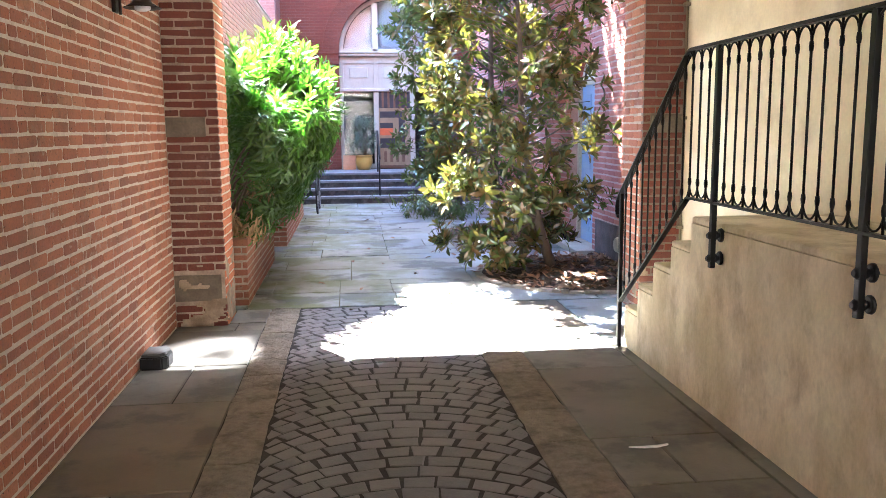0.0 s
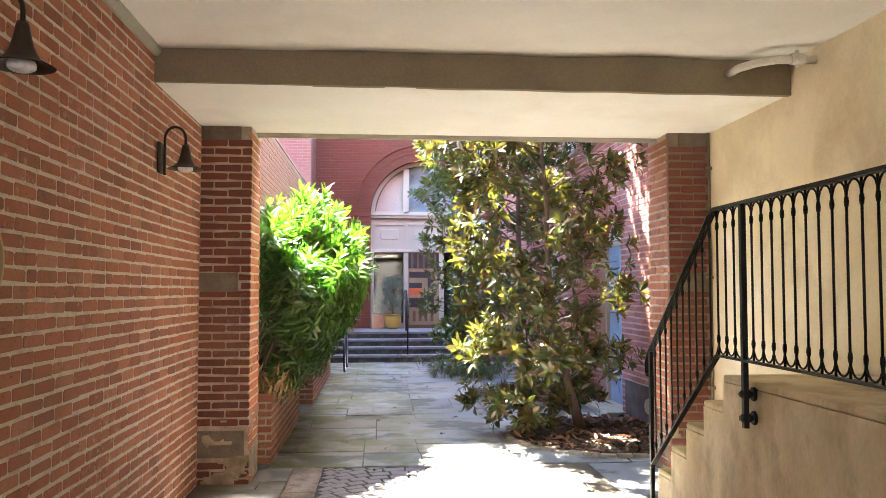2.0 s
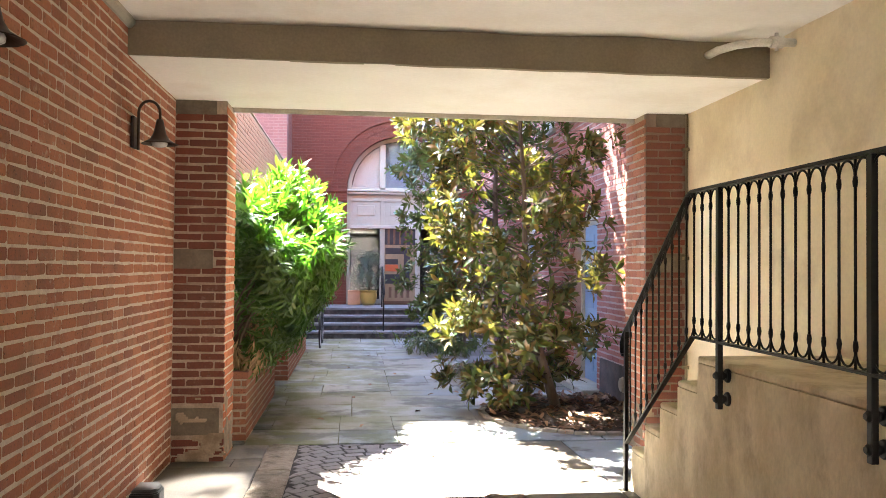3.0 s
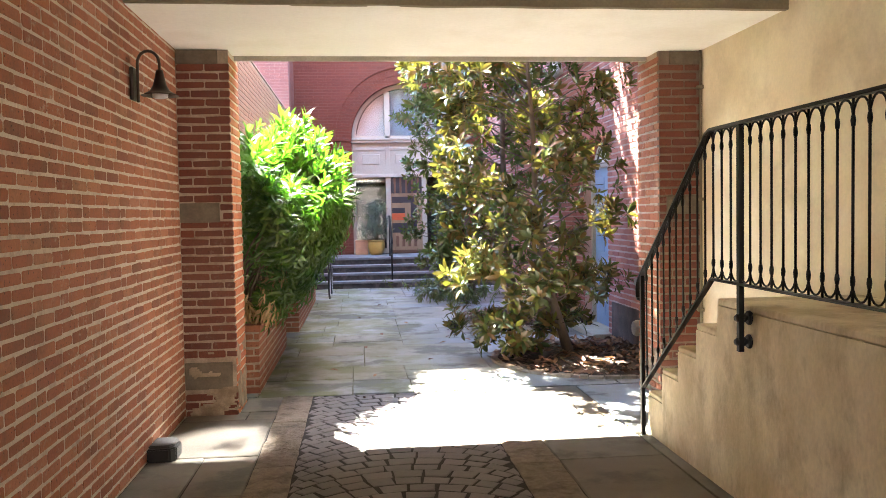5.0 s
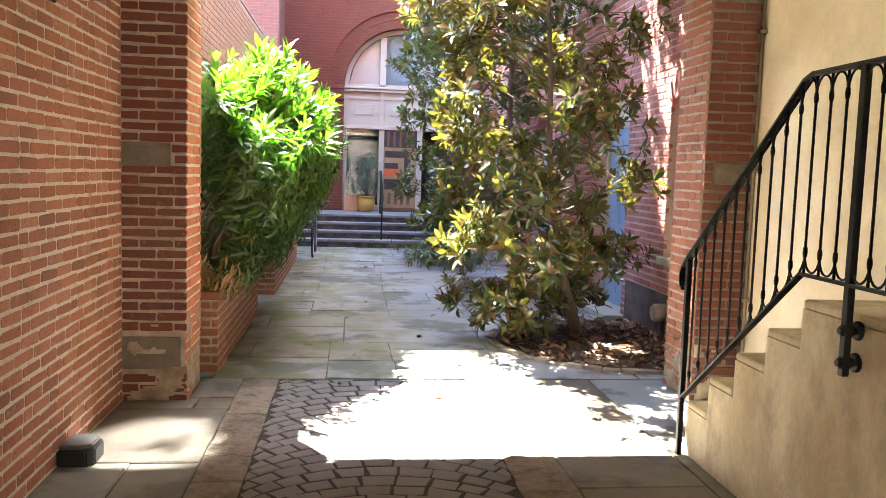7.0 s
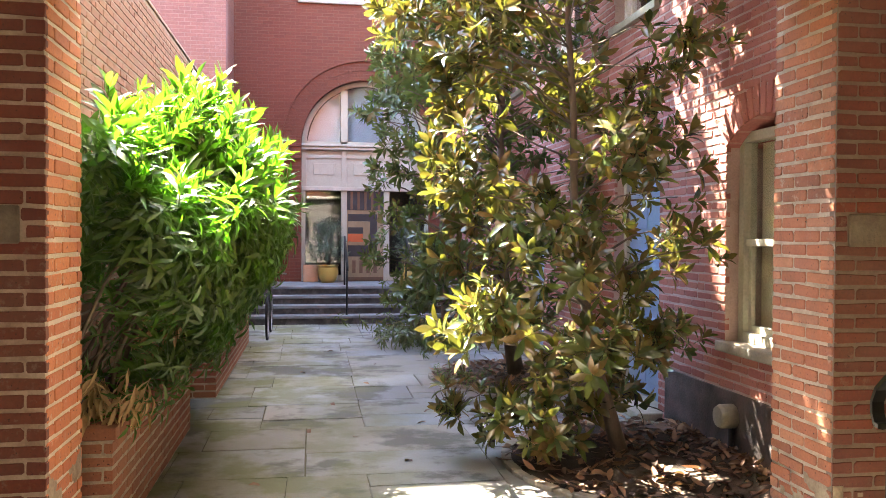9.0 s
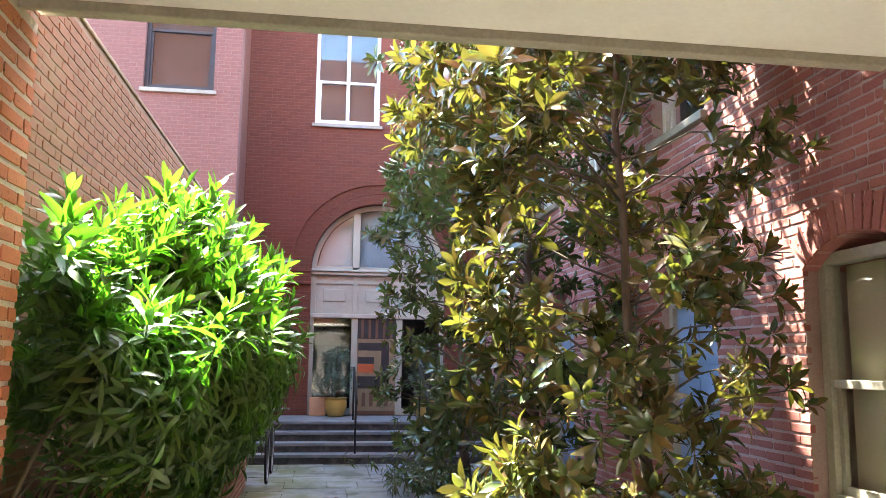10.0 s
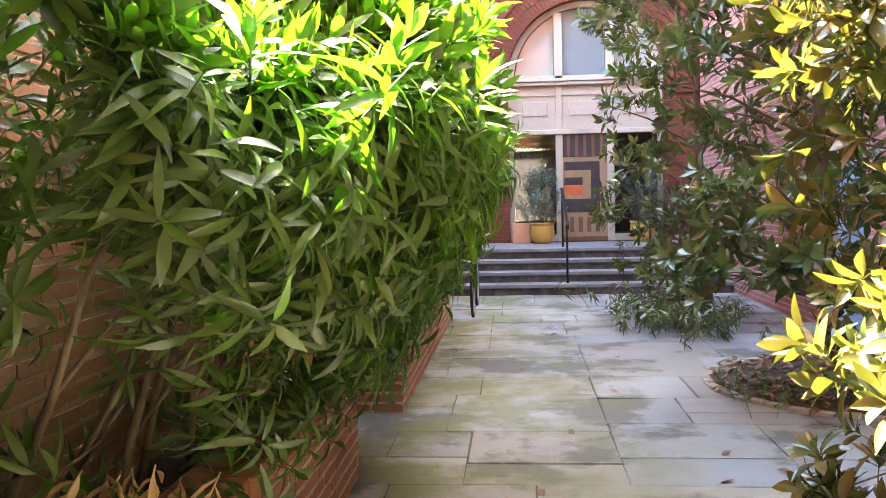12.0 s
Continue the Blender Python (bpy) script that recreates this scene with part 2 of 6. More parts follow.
mt_joint_court = surface("mossy_joint", (0.07, 0.065, 0.04), (0.12, 0.115, 0.07), 9, 120, 0.95, 0.8, 0.006)
mt_flag = surface("bluestone_flag", (0.20, 0.215, 0.22), (0.33, 0.345, 0.345), 1.6, 70, 0.60, 0.45, 0.006, (0.16, 0.155, 0.085), 0.8, 0.75,
                  [(0.20, 0.22, 0.235), (0.28, 0.295, 0.31), (0.24, 0.245, 0.22), (0.165, 0.19, 0.21), (0.31, 0.315, 0.30), (0.225, 0.205, 0.17)], moss=(0.115, 0.125, 0.04), spec=0.3, damp=(0.075, 0.075, 0.065), damp_scale=1.25, damp_edge=(0.51, 0.58), damp_amount=0.85)
mt_slab = surface("brown_slab", (0.10, 0.085, 0.06), (0.22, 0.19, 0.14), 2.2, 70, 0.55, 0.4, 0.005, (0.085, 0.07, 0.045), 1.2, 0.75,
                  [(0.17, 0.132, 0.082), (0.085, 0.07, 0.05), (0.23, 0.21, 0.165), (0.075, 0.06, 0.046), (0.18, 0.18, 0.145), (0.125, 0.094, 0.06)], damp=(0.06, 0.052, 0.04), damp_scale=2.0, damp_edge=(0.52, 0.60), damp_amount=0.65)
mt_stone = surface("grey_stone", (0.27, 0.24, 0.19), (0.36, 0.33, 0.27), 5, 60, 0.85, 0.5, 0.006, (0.20, 0.17, 0.13), 3, 0.5)
mt_pier_stone = surface("dull_brownstone", (0.13, 0.105, 0.075), (0.20, 0.165, 0.12), 6, 60, 0.9, 0.8, 0.012, (0.09, 0.07, 0.05), 4, 0.6)
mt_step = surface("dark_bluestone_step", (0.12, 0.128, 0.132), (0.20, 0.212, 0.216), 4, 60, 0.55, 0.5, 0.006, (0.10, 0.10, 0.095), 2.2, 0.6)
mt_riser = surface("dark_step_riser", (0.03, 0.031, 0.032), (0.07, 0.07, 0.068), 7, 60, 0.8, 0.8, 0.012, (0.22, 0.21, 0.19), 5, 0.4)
mt_iron = surface("black_iron", (0.006, 0.006, 0.006), (0.011, 0.011, 0.010), 8, 90, 0.45, 0.2, 0.002, spec=0.25)
mt_cream = surface("cream_joinery", (0.35, 0.335, 0.265), (0.40, 0.38, 0.305), 2, 50, 0.55, 0.15, 0.002, (0.36, 0.32, 0.25), 1.5, 0.5)
mt_trim = surface("grey_wood_trim", (0.36, 0.33, 0.26), (0.47, 0.43, 0.35), 6, 60, 0.7, 0.4, 0.003, (0.22, 0.19, 0.14), 3, 0.5)
mt_glass = glassy("window_glass", (0.93, 0.96, 0.96))
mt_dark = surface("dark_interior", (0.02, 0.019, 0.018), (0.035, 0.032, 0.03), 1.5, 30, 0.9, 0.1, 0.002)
mt_soil = surface("soil", (0.04, 0.03, 0.022), (0.075, 0.055, 0.04), 8, 90, 0.95, 1.0, 0.02)
mt_white = surface("white_window_paint", (0.72, 0.71, 0.67), (0.78, 0.77, 0.73), 3, 60, 0.5, 0.15, 0.002)
mt_asphalt = surface("ground_asphalt", (0.045, 0.045, 0.045), (0.07, 0.068, 0.065), 0.6, 60, 0.9, 0.4, 0.005)


# ---- mesh helpers ----
def box(bm, x0, x1, y0, y1, z0, z1, bevel=0.0):
    r = bmesh.ops.create_cube(bm, size=1.0)
    vs = r["verts"]
    bmesh.ops.scale(bm, vec=(x1 - x0, y1 - y0, z1 - z0), verts=vs)
    bmesh.ops.translate(bm, vec=((x0 + x1) / 2, (y0 + y1) / 2, (z0 + z1) / 2), verts=vs)
    if bevel:
        es = list({e for v in vs for e in v.link_edges})
        bmesh.ops.bevel(bm, geom=es, offset=bevel, segments=2, affect="EDGES", profile=0.5)


def prism(bm, outline, axis, a, b):
    """Extrude an outline of 2D points along axis from a to b."""
    def place(p, d):
        q = [p[0], p[1]]
        q.insert(axis, d)
        return q
    lo = [bm.verts.new(place(p, a)) for p in outline]
    hi = [bm.verts.new(place(p, b)) for p in outline]
    bm.faces.new(lo), bm.faces.new(list(reversed(hi)))
    n = len(outline)
    for i in range(n):
        bm.faces.new((lo[i], hi[i], hi[(i + 1) % n], lo[(i + 1) % n]))
    bmesh.ops.recalc_face_normals(bm, faces=bm.faces[:])


def tube(bm, points, radii, sides=8, caps=True):
    """A round bar along points, with a radius at each."""
    pts = [Vector(p) for p in points]
    if isinstance(radii, (int, float)):
        radii = [radii] * len(pts)
    rings = []
    up = Vector((0.31, 0.17, 0.93))
    for i, p in enumerate(pts):
        d = (pts[min(i + 1, len(pts) - 1)] - pts[max(i - 1, 0)]).normalized()
        s = d.cross(up)
        s = s.normalized() if s.length > 0.05 else d.cross(Vector((1, 0, 0))).normalized()
        u = s.cross(d)
        rings.append([bm.verts.new(p + radii[i] * (math.cos(2 * math.pi * k / sides) * s + math.sin(2 * math.pi * k / sides) * u)) for k in range(sides)])
    for a, b in zip(rings, rings[1:]):
        for k in range(sides):
            bm.faces.new((a[k], a[(k + 1) % sides], b[(k + 1) % sides], b[k])).smooth = True
    if caps:
        bm.faces.new(rings[0][::-1]), bm.faces.new(rings[-1])


def lathe(bm, profile, x, y, sides=24):
    """Turn a profile of (radius, z) round the upright at x, y."""
    rings = [[bm.verts.new((x + r * math.cos(2 * math.pi * k / sides), y + r * math.sin(2 * math.pi * k / sides), z)) for k in range(sides)] for r, z in profile]
    for a, b in zip(rings, rings[1:]):
        for k in range(sides):
            bm.faces.new((a[k], a[(k + 1) % sides], b[(k + 1) % sides], b[k])).smooth = True


def mesh_of(name, bm, material):
    me = bpy.data.meshes.new(name)
    bm.to_mesh(me)
    bm.free()
    me.materials.append(material)
    return me


def part(name, bm, material, parent=None, label=""):
    ob = new(name, mesh_of(name, bm, material))
    if parent:
        ob.parent = parent
    if label:
        ob["label"] = label
    return ob


def boxes(name, material, parent, *sizes, bevel=0.0, label=""):
    bm = bmesh.new()
    for s in sizes:
        box(bm, *s, bevel=bevel)
    return part(name, bm, material, parent, label)


def thing(name, label, category, x=0, y=0, z=0, group="", kind=""):
    ob = new(name)
    ob.location = (x, y, z)
    ob.empty_display_size = 0.1
    return tagged(ob, label, category, group, kind)


def structure(name, label, category="wall"):
    return thing(name, label, category, kind="structure")


def child(name, me, parent, m):
    ob = new(name, me)
    ob.parent = parent
    ob.matrix_basis = m
    return ob


# ---- brick pieces ----
BL, BH, BED, HEAD = 0.2035, 0.0514, 0.0152, 0.0095
COURSE, PITCH = BH + BED, BL + HEAD


def brick_shell(l, h, proud, c=0.003, back=0.03):
    """Corner points and faces of one brick seen from its face: x along, y out of the wall, z up."""
    v = [(-l / 2, -back, -h / 2), (l / 2, -back, -h / 2), (l / 2, -back, h / 2), (-l / 2, -back, h / 2)]
    v += [(-l / 2, proud - c, -h / 2), (l / 2, proud - c, -h / 2), (l / 2, proud - c, h / 2), (-l / 2, proud - c, h / 2)]
    v += [(-l / 2 + c, proud, -h / 2 + c), (l / 2 - c, proud, -h / 2 + c), (l / 2 - c, proud, h / 2 - c), (-l / 2 + c, proud, h / 2 - c)]
    f = []
    for o in (0, 4):
        for k in range(4):
            f.append((o + k, o + (k + 1) % 4, o + 4 + (k + 1) % 4, o + 4 + k))
    f.append((8, 9, 10, 11))
    return v, f


def worn_brick(rng, l, h, proud, c=0.003, back=0.03):
    """An old brick like brick_shell's, with chipped corners and uneven edges."""
    ring = []
    for sx, sz, first in ((-1, -1, 0), (1, -1, 1), (1, 1, 0), (-1, 1, 1)):
        a = (sx * (l / 2 - rng.uniform(0.004, 0.016)), sz * h / 2)
        b = (sx * l / 2, sz * (h / 2 - rng.uniform(0.003, 0.011)))
        ring += [a, b] if first else [b, a]
    ring = [(x + rng.gauss(0, 0.0012), z + rng.gauss(0, 0.0016)) for x, z in ring]
    n = len(ring)
    v = [(x, -back, z) for x, z in ring] + [(x, proud - c, z) for x, z in ring]
    v += [(x * (1 - 2 * c / l), proud, z * (1 - 2 * c / h)) for x, z in ring]
    f = [(o + k, o + (k + 1) % n, o + n + (k + 1) % n, o + n + k) for o in (0, n) for k in range(n)]
    f.append(tuple(range(2 * n, 3 * n)))
    return v, f


brick_meshes = {}


def brick_mesh(material, proud, k=0):
    key = material.name, proud, k
    if key not in brick_meshes:
        v, f = worn_brick(random.Random(k), BL, BH, proud, min(0.003, proud))
        me = bpy.data.meshes.new("brick")
        me.from_pydata(v, [], f)
        me.materials.append(material)
        brick_meshes[key] = me
    return brick_meshes[key]


def bricks(parent, origin, along, out, width, height, material, holes=(), near=None, seed=1, headers=6, lift=0.0, limit=290, shift=0.0, proud=0.003):
    """Lay bricks on a wall face: origin is its lower corner, along and out are unit vectors. Those inside near = (u0, u1, v0, v1) are single parts."""
    rng, chip = random.Random(seed), random.Random(seed + 77)
    o, a, n = Vector(origin), Vector(along), Vector(out)
    up = Vector((0, 0, 1))
    frame_m = Matrix((a, n, up)).transposed().to_4x4()
    verts, faces, made = [], [], 0
    for j in range(int(height / COURSE)):
        vc = j * COURSE + lift + BED / 2 + BH / 2
        head = headers and j % headers == headers - 1
        u = -shift - (PITCH / 2 if j % 2 else 0) + (rng.gauss(0, 0.012) if headers else 0)
        turn = 0
        while u < width:
            turn += 1
            pitch = PITCH / 2 if head and turn % 2 else PITCH
            u0, u1 = max(u + HEAD / 2, 0.002), min(u + pitch - HEAD / 2, width - 0.002)
            u += pitch
            cut = [(u0, u1)]
            for h0, h1, w0, w1 in holes:
                if w0 < vc < w1:
                    cut = [(max(p, q0), min(q, q1)) for p, q in cut for q0, q1 in ((-9, h0), (h1, 99)) if min(q, q1) - max(p, q0) > 0.03]
            for p, q in cut:
                if q - p < 0.03:
                    continue
                uc, l = (p + q) / 2, q - p
                jig = Matrix.Rotation(rng.gauss(0, 0.010), 4, "Y") @ Matrix.Rotation(rng.gauss(0, min(0.006, 2 * proud)), 4, "Z")
                m = Matrix.Translation(o + a * uc + up * vc + n * rng.gauss(0, 0.25 * proud)) @ frame_m @ jig
                sc = Matrix.Diagonal((l / BL, 1, rng.uniform(0.86, 1.07), 1))
                if near and made < limit and near[0] < uc < near[1] and near[2] < vc < near[3]:
                    child("brick", brick_mesh(material, proud, (made * 7 + j) % 12), parent, m @ sc)
                    made += 1
                else:
                    sv, sf = worn_brick(chip, l, BH, proud, min(0.003, proud))
                    b = len(verts)
                    verts += [tuple(m @ Vector(p3)) for p3 in sv]
                    faces += [tuple(b + k for k in fc) for fc in sf]
    if faces:
        me = bpy.data.meshes.new("brick_courses")
        me.from_pydata(verts, [], faces)
        me.materials.append(material)
        ob = new("brick_courses", me)
        ob.parent = parent
        ob["kind"] = "stuff"


def arch_bricks(parent, centre, radius, a0, a1, depth, along, out, material, gap=0.069):
    """A ring of upright bricks round an arch; angles from the horizontal."""
    o, a, n, up = Vector(centre), Vector(along), Vector(out), Vector((0, 0, 1))
    k = max(3, round(radius * abs(a1 - a0) / gap))
    sv, sf = brick_shell(radius * abs(a1 - a0) / k - 0.010, depth, 0.007)
    me = bpy.data.meshes.new("arch_brick")
    me.from_pydata(sv, [], sf)
    me.materials.append(material)
    for i in range(k):
        t = a0 + (a1 - a0) * (i + 0.5) / k
        d = math.cos(t) * a + math.sin(t) * up
        s = n.cross(d)
        s = s if s.dot(a) * math.sin(t) >= 0 else -s
        m = Matrix((s, n, d)).transposed().to_4x4()
        child("arch_brick", me, parent, Matrix.Translation(o + d * (radius + depth / 2)) @ m)


def segment(u0, u1, spring, rise, steps=14):
    """Points of a flat arch from u0 to u1, its centre and radius."""
    half = (u1 - u0) / 2
    r = (half * half + rise * rise) / (2 * rise)
    cu, cv = (u0 + u1) / 2, spring + rise - r
    t0 = math.asin(half / r)
    return [(cu + r * math.sin(t0 * (2 * i / steps - 1)), cv + r * math.cos(t0 * (2 * i / steps - 1))) for i in range(steps + 1)], (cu, cv), r, t0


def crust(name, parent, origin, along, out, width, height, material, seed, fill, proud, cell, label):
    """Old render clinging to a wall in patches: a lumpy skin with a ragged outline."""
    o, a, n = Vector(origin), Vector(along), Vector(out)
    nu, nv = int(width / cell), int(height / cell)

    def keep(i, j):
        u, v = i / nu, j / nv
        fade = max(abs(2 * u - 1) ** 3 * 0.5, v ** 2 * 0.75)
        return 0 <= i < nu and 0 <= j < nv and noise.fractal((i * cell * 5 + seed, j * cell * 7, seed), 1.0, 2.0, 4) + fill - fade > 0
    bm = bmesh.new()
    made = {}

    def corner(i, j):
        if (i, j) not in made:
            inside = all(keep(i + p, j + q) for p in (-1, 0) for q in (-1, 0))
            d = proud * (0.55 + 0.6 * noise.noise((i * 0.5, j * 0.5, seed))) if inside else -0.004
            made[i, j] = bm.verts.new(o + a * (i * cell) + Vector((0, 0, j * cell)) + n * d)
        return made[i, j]
    for i in range(nu):
        for j in range(nv):
            if keep(i, j):
                bm.faces.new([corner(i + p, j + q) for p, q in ((0, 0), (1, 0), (1, 1), (0, 1))]).smooth = True
    bmesh.ops.recalc_face_normals(bm, faces=bm.faces[:])
    return part(name, bm, material, parent, label)


# ---- ground ----
ground = tagged(boxes("ground", mt_asphalt, None, (-400, 400, -400, 400, -0.4, -0.09)), "dark ground under the paving", "ground", kind="structure")

LEFT, STAIR, RIGHT, PIER, COURT_R, GARDEN, FACADE = -1.40, 1.91, 2.74, 6.53, 2.92, -1.50, 19.8
PIER_BACK, BACK = 7.04, -4.0

# ---- passage shell ----
wall_left = structure("wall_left", "orange-red brick wall of the covered passage with pale mortar")
boxes("mortar_bed", mt_mortar, wall_left, (-1.75, LEFT - 0.0002, BACK, PIER, -0.1, 3.3))

wall_right = structure("wall_right", "cream stucco wall above the stair landing")
boxes("stucco", mt_stucco, wall_right, (RIGHT, 3.1, BACK, PIER, -0.1, 3.3))

# pier mortar: front faces coloured darker than the inner sides, to carry shade
pier_left = structure("wall_pier_left", "brick pier with stone blocks at the passage mouth, front coloured darker for shade", "pier")
boxes("mortar_bed", mt_mortar_lit, pier_left, (-1.75, -1.008, PIER + 0.05, PIER_BACK - 0.008, -0.1, 2.81))
boxes("mortar_face", mt_mortar_pier, pier_left, (-1.75, -1.008, PIER + 0.008, PIER + 0.0498, -0.1, 2.81))
pier_right = structure("wall_pier_right", "red brick pier with stone blocks at the mouth of the passage", "pier")
boxes("mortar_face", mt_mortar_shaded, pier_right, (2.388, 3.1, PIER + 0.008, PIER + 0.0498, -0.1, 2.81))
boxes("mortar_bed", mt_mortar_pier, pier_right, (2.388, 3.1, PIER + 0.05, PIER_BACK - 0.008, -0.1, 2.81))

ceiling = structure("ceiling", "uneven cream plaster ceiling of the passage", "ceiling")
bm = bmesh.new()
nx, ny = 24, 40
grid = [[bm.verts.new((LEFT + (RIGHT - LEFT) * i / nx, BACK + (5.18 - BACK) * j / ny,
         3.03 + 0.012 * noise.noise((i * 0.35, j * 0.3, 0)) + (0.02 * noise.noise((i * 0.3, 3.3, 1)) if j > 37 else 0))) for i in range(nx + 1)] for j in range(ny + 1)]
for j in range(ny):
    for i in range(nx):
        bm.faces.new((grid[j][i], grid[j + 1][i], grid[j + 1][i + 1], grid[j][i + 1])).smooth = True
part("plaster", bm, mt_ceiling, ceiling)
boxes("soffit", mt_ceiling, ceiling, (LEFT, RIGHT, 5.20, 6.80, 2.812, 2.95))
boxes("soffit_edge", mt_ceiling, ceiling, (-1.0, 2.38, 6.80, 7.03, 2.87, 2.95))
beam = structure("trim_beam", "grey-tan painted beam across the passage ceiling", "beam")
bm = bmesh.new()
low = [(LEFT + (RIGHT - LEFT) * i / 30, 2.815 - 0.012 * i / 30 + 0.006 * noise.noise((i * 0.4, 7, 0))) for i in range(31)]
prism(bm, low + [(RIGHT, 3.1), (LEFT, 3.1)], 1, 5.17, 5.22)
part("beam_face", bm, mt_beam, beam)
lintel = structure("trim_lintel", "weathered grey wooden strip along the mouth of the passage", "trim")
boxes("strip", mt_trim, lintel, (-1.0, 2.38, 6.80, 6.832, 2.775, 2.868), bevel=0.006)
boxes("strip", mt_trim, lintel, (-1.0, 2.38, 6.834, 7.03, 2.843, 2.868), bevel=0.004)
corner = structure("trim_cornice", "painted wooden moulding where brick wall meets ceiling", "trim")
bm = bmesh.new()
prism(bm, [(LEFT, 3.03), (LEFT, 2.975), (LEFT + 0.02, 2.975), (LEFT + 0.045, 3.0), (LEFT + 0.045, 3.03)], 1, BACK, 5.17)
part("moulding", bm, mt_cream, corner)

upper = structure("wall_upper", "brick storeys above the passage", "wall")
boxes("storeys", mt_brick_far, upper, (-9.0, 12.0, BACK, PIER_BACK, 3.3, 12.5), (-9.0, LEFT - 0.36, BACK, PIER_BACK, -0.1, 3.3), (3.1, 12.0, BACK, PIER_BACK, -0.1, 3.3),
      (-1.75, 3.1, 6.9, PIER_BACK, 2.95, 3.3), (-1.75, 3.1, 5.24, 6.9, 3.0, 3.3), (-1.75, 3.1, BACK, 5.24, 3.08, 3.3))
# unseen wall and paving, added to close the view behind the passage
street = structure("wall_street", "plain wall added out of view behind the passage, dulled for shade")
boxes("plain_wall", mt_shade_dulled, street, (-30, 30, -12.5, -12.0, -0.1, 9.0))
street_pave = structure("pavement_street", "pale paving added out of view behind the passage", "paving")
boxes("paving", mt_stone, street_pave, (-30, 30, -12.0, BACK - 0.01, -0.09, -0.02))

# ---- stair ----
stair = structure("stairs", "tan stucco stair with rounded worn treads up to a landing", "stairs")
TREADS = [(4.41, 1.04), (4.69, 0.865), (4.97, 0.69), (5.24, 0.50), (5.50, 0.30)]
bm = bmesh.new()
outline = [(BACK, -0.1), (5.50, -0.1), (5.50, 0.262), (5.24, 0.262), (5.24, 0.462), (4.97, 0.462), (4.97, 0.652), (4.69, 0.652), (4.69, 0.827), (4.41, 0.827), (4.41, 1.0), (BACK, 1.0)]
prism(bm, outline, 0, STAIR, RIGHT - 0.002)
part("stringer_wall", bm, mt_stucco_low, stair, "stained cream stucco side")
for y1, z in reversed(TREADS):
    y0 = {4.41: BACK, 4.69: 4.42, 4.97: 4.70, 5.24: 4.98, 5.50: 5.25}[y1]
    bm = bmesh.new()
    box(bm, STAIR + 0.001, RIGHT - 0.004, y0, y1 + 0.004, z - 0.038, z, bevel=0.012)
    part("tread", bm, mt_stucco_low, stair)
skirt = structure("trim_kerb", "narrow stone strip along the foot of the stair wall", "kerb")
boxes("strip", mt_slab, skirt, (1.829, STAIR - 0.002, BACK, 5.46, -0.08, 0.004), bevel=0.003)

# ---- courtyard walls ----
garden_wall = structure("wall_garden", "tall weathered brick garden wall with a stone coping")
boxes("mortar_bed", mt_mortar_garden, garden_wall, (-1.86, GARDEN - 0.002, PIER_BACK, 18.3, -0.1, 3.70))
bm = bmesh.new()
y = PIER_BACK + 0.01
while y < 18.2:
    box(bm, -1.88, GARDEN + 0.012, y, min(y + 0.6, 18.29), 3.70, 3.735, bevel=0.008)
    y += 0.605
part("coping", bm, mt_mortar_garden, garden_wall, "weathered mortar coping")

# right court wall, with two arched door openings and an arched window
wall_court = structure("wall_court", "faded red brick house wall along the courtyard")
DOORS = [(9.66, 10.72, 0.06, 2.20, 0.28), (13.15, 14.15, 0.06, 2.20, 0.28)]
WINDOW = (7.58, 8.54, 0.80, 2.17, 0.17)
UPPER = [(9.75, 10.75, 3.55, 5.3, 0.18), (13.75, 14.75, 3.6, 5.4, 0.18), (11.8, 12.8, 3.6, 5.4, 0.18)]
holes = [(y0, y1, z0, zs + r) for y0, y1, z0, zs, r in [*DOORS, WINDOW, *UPPER]]
TOP = 5.62
bm = bmesh.new()
cols = sorted({PIER_BACK, FACADE, *[h[0] for h in holes], *[h[1] for h in holes]})
for y0, y1 in zip(cols, cols[1:]):
    yc = (y0 + y1) / 2
    spans = sorted((h[2], h[3]) for h in holes if h[0] < yc < h[1])
    z = -0.1
    for a, b in [*spans, (TOP, TOP)]:
        if a > z:
            box(bm, COURT_R + 0.006, 3.3, y0, y1, z, a)
        z = b
part("mortar_bed", bm, mt_mortar_pink, wall_court)
HIGH = (11.75, 12.75, 10.6, 12.2)
boxes("upper_storeys", mt_brick_side, wall_court, (COURT_R, 3.3, PIER_BACK, 10.9, TOP, 6.6), (COURT_R, 3.3, 13.6, FACADE, TOP, 6.6),
      (COURT_R, 3.3, 10.9, HIGH[0], TOP, 12.9), (COURT_R, 3.3, HIGH[1], 13.6, TOP, 12.9), (COURT_R, 3.3, HIGH[0], HIGH[1], TOP, HIGH[2]), (COURT_R, 3.3, HIGH[0], HIGH[1], HIGH[3], 12.9))
for y0, y1, z0, zs, r in [*DOORS, WINDOW, *UPPER]:
    pts, (cy, cz), rad, t0 = segment(y0, y1, zs, r)
    bm = bmesh.new()
    prism(bm, [(y0, zs + r + 0.003), *pts, (y1, zs + r + 0.003)], 0, COURT_R + 0.003, 3.29)
    part("arch_infill", bm, mt_brick_side, wall_court)

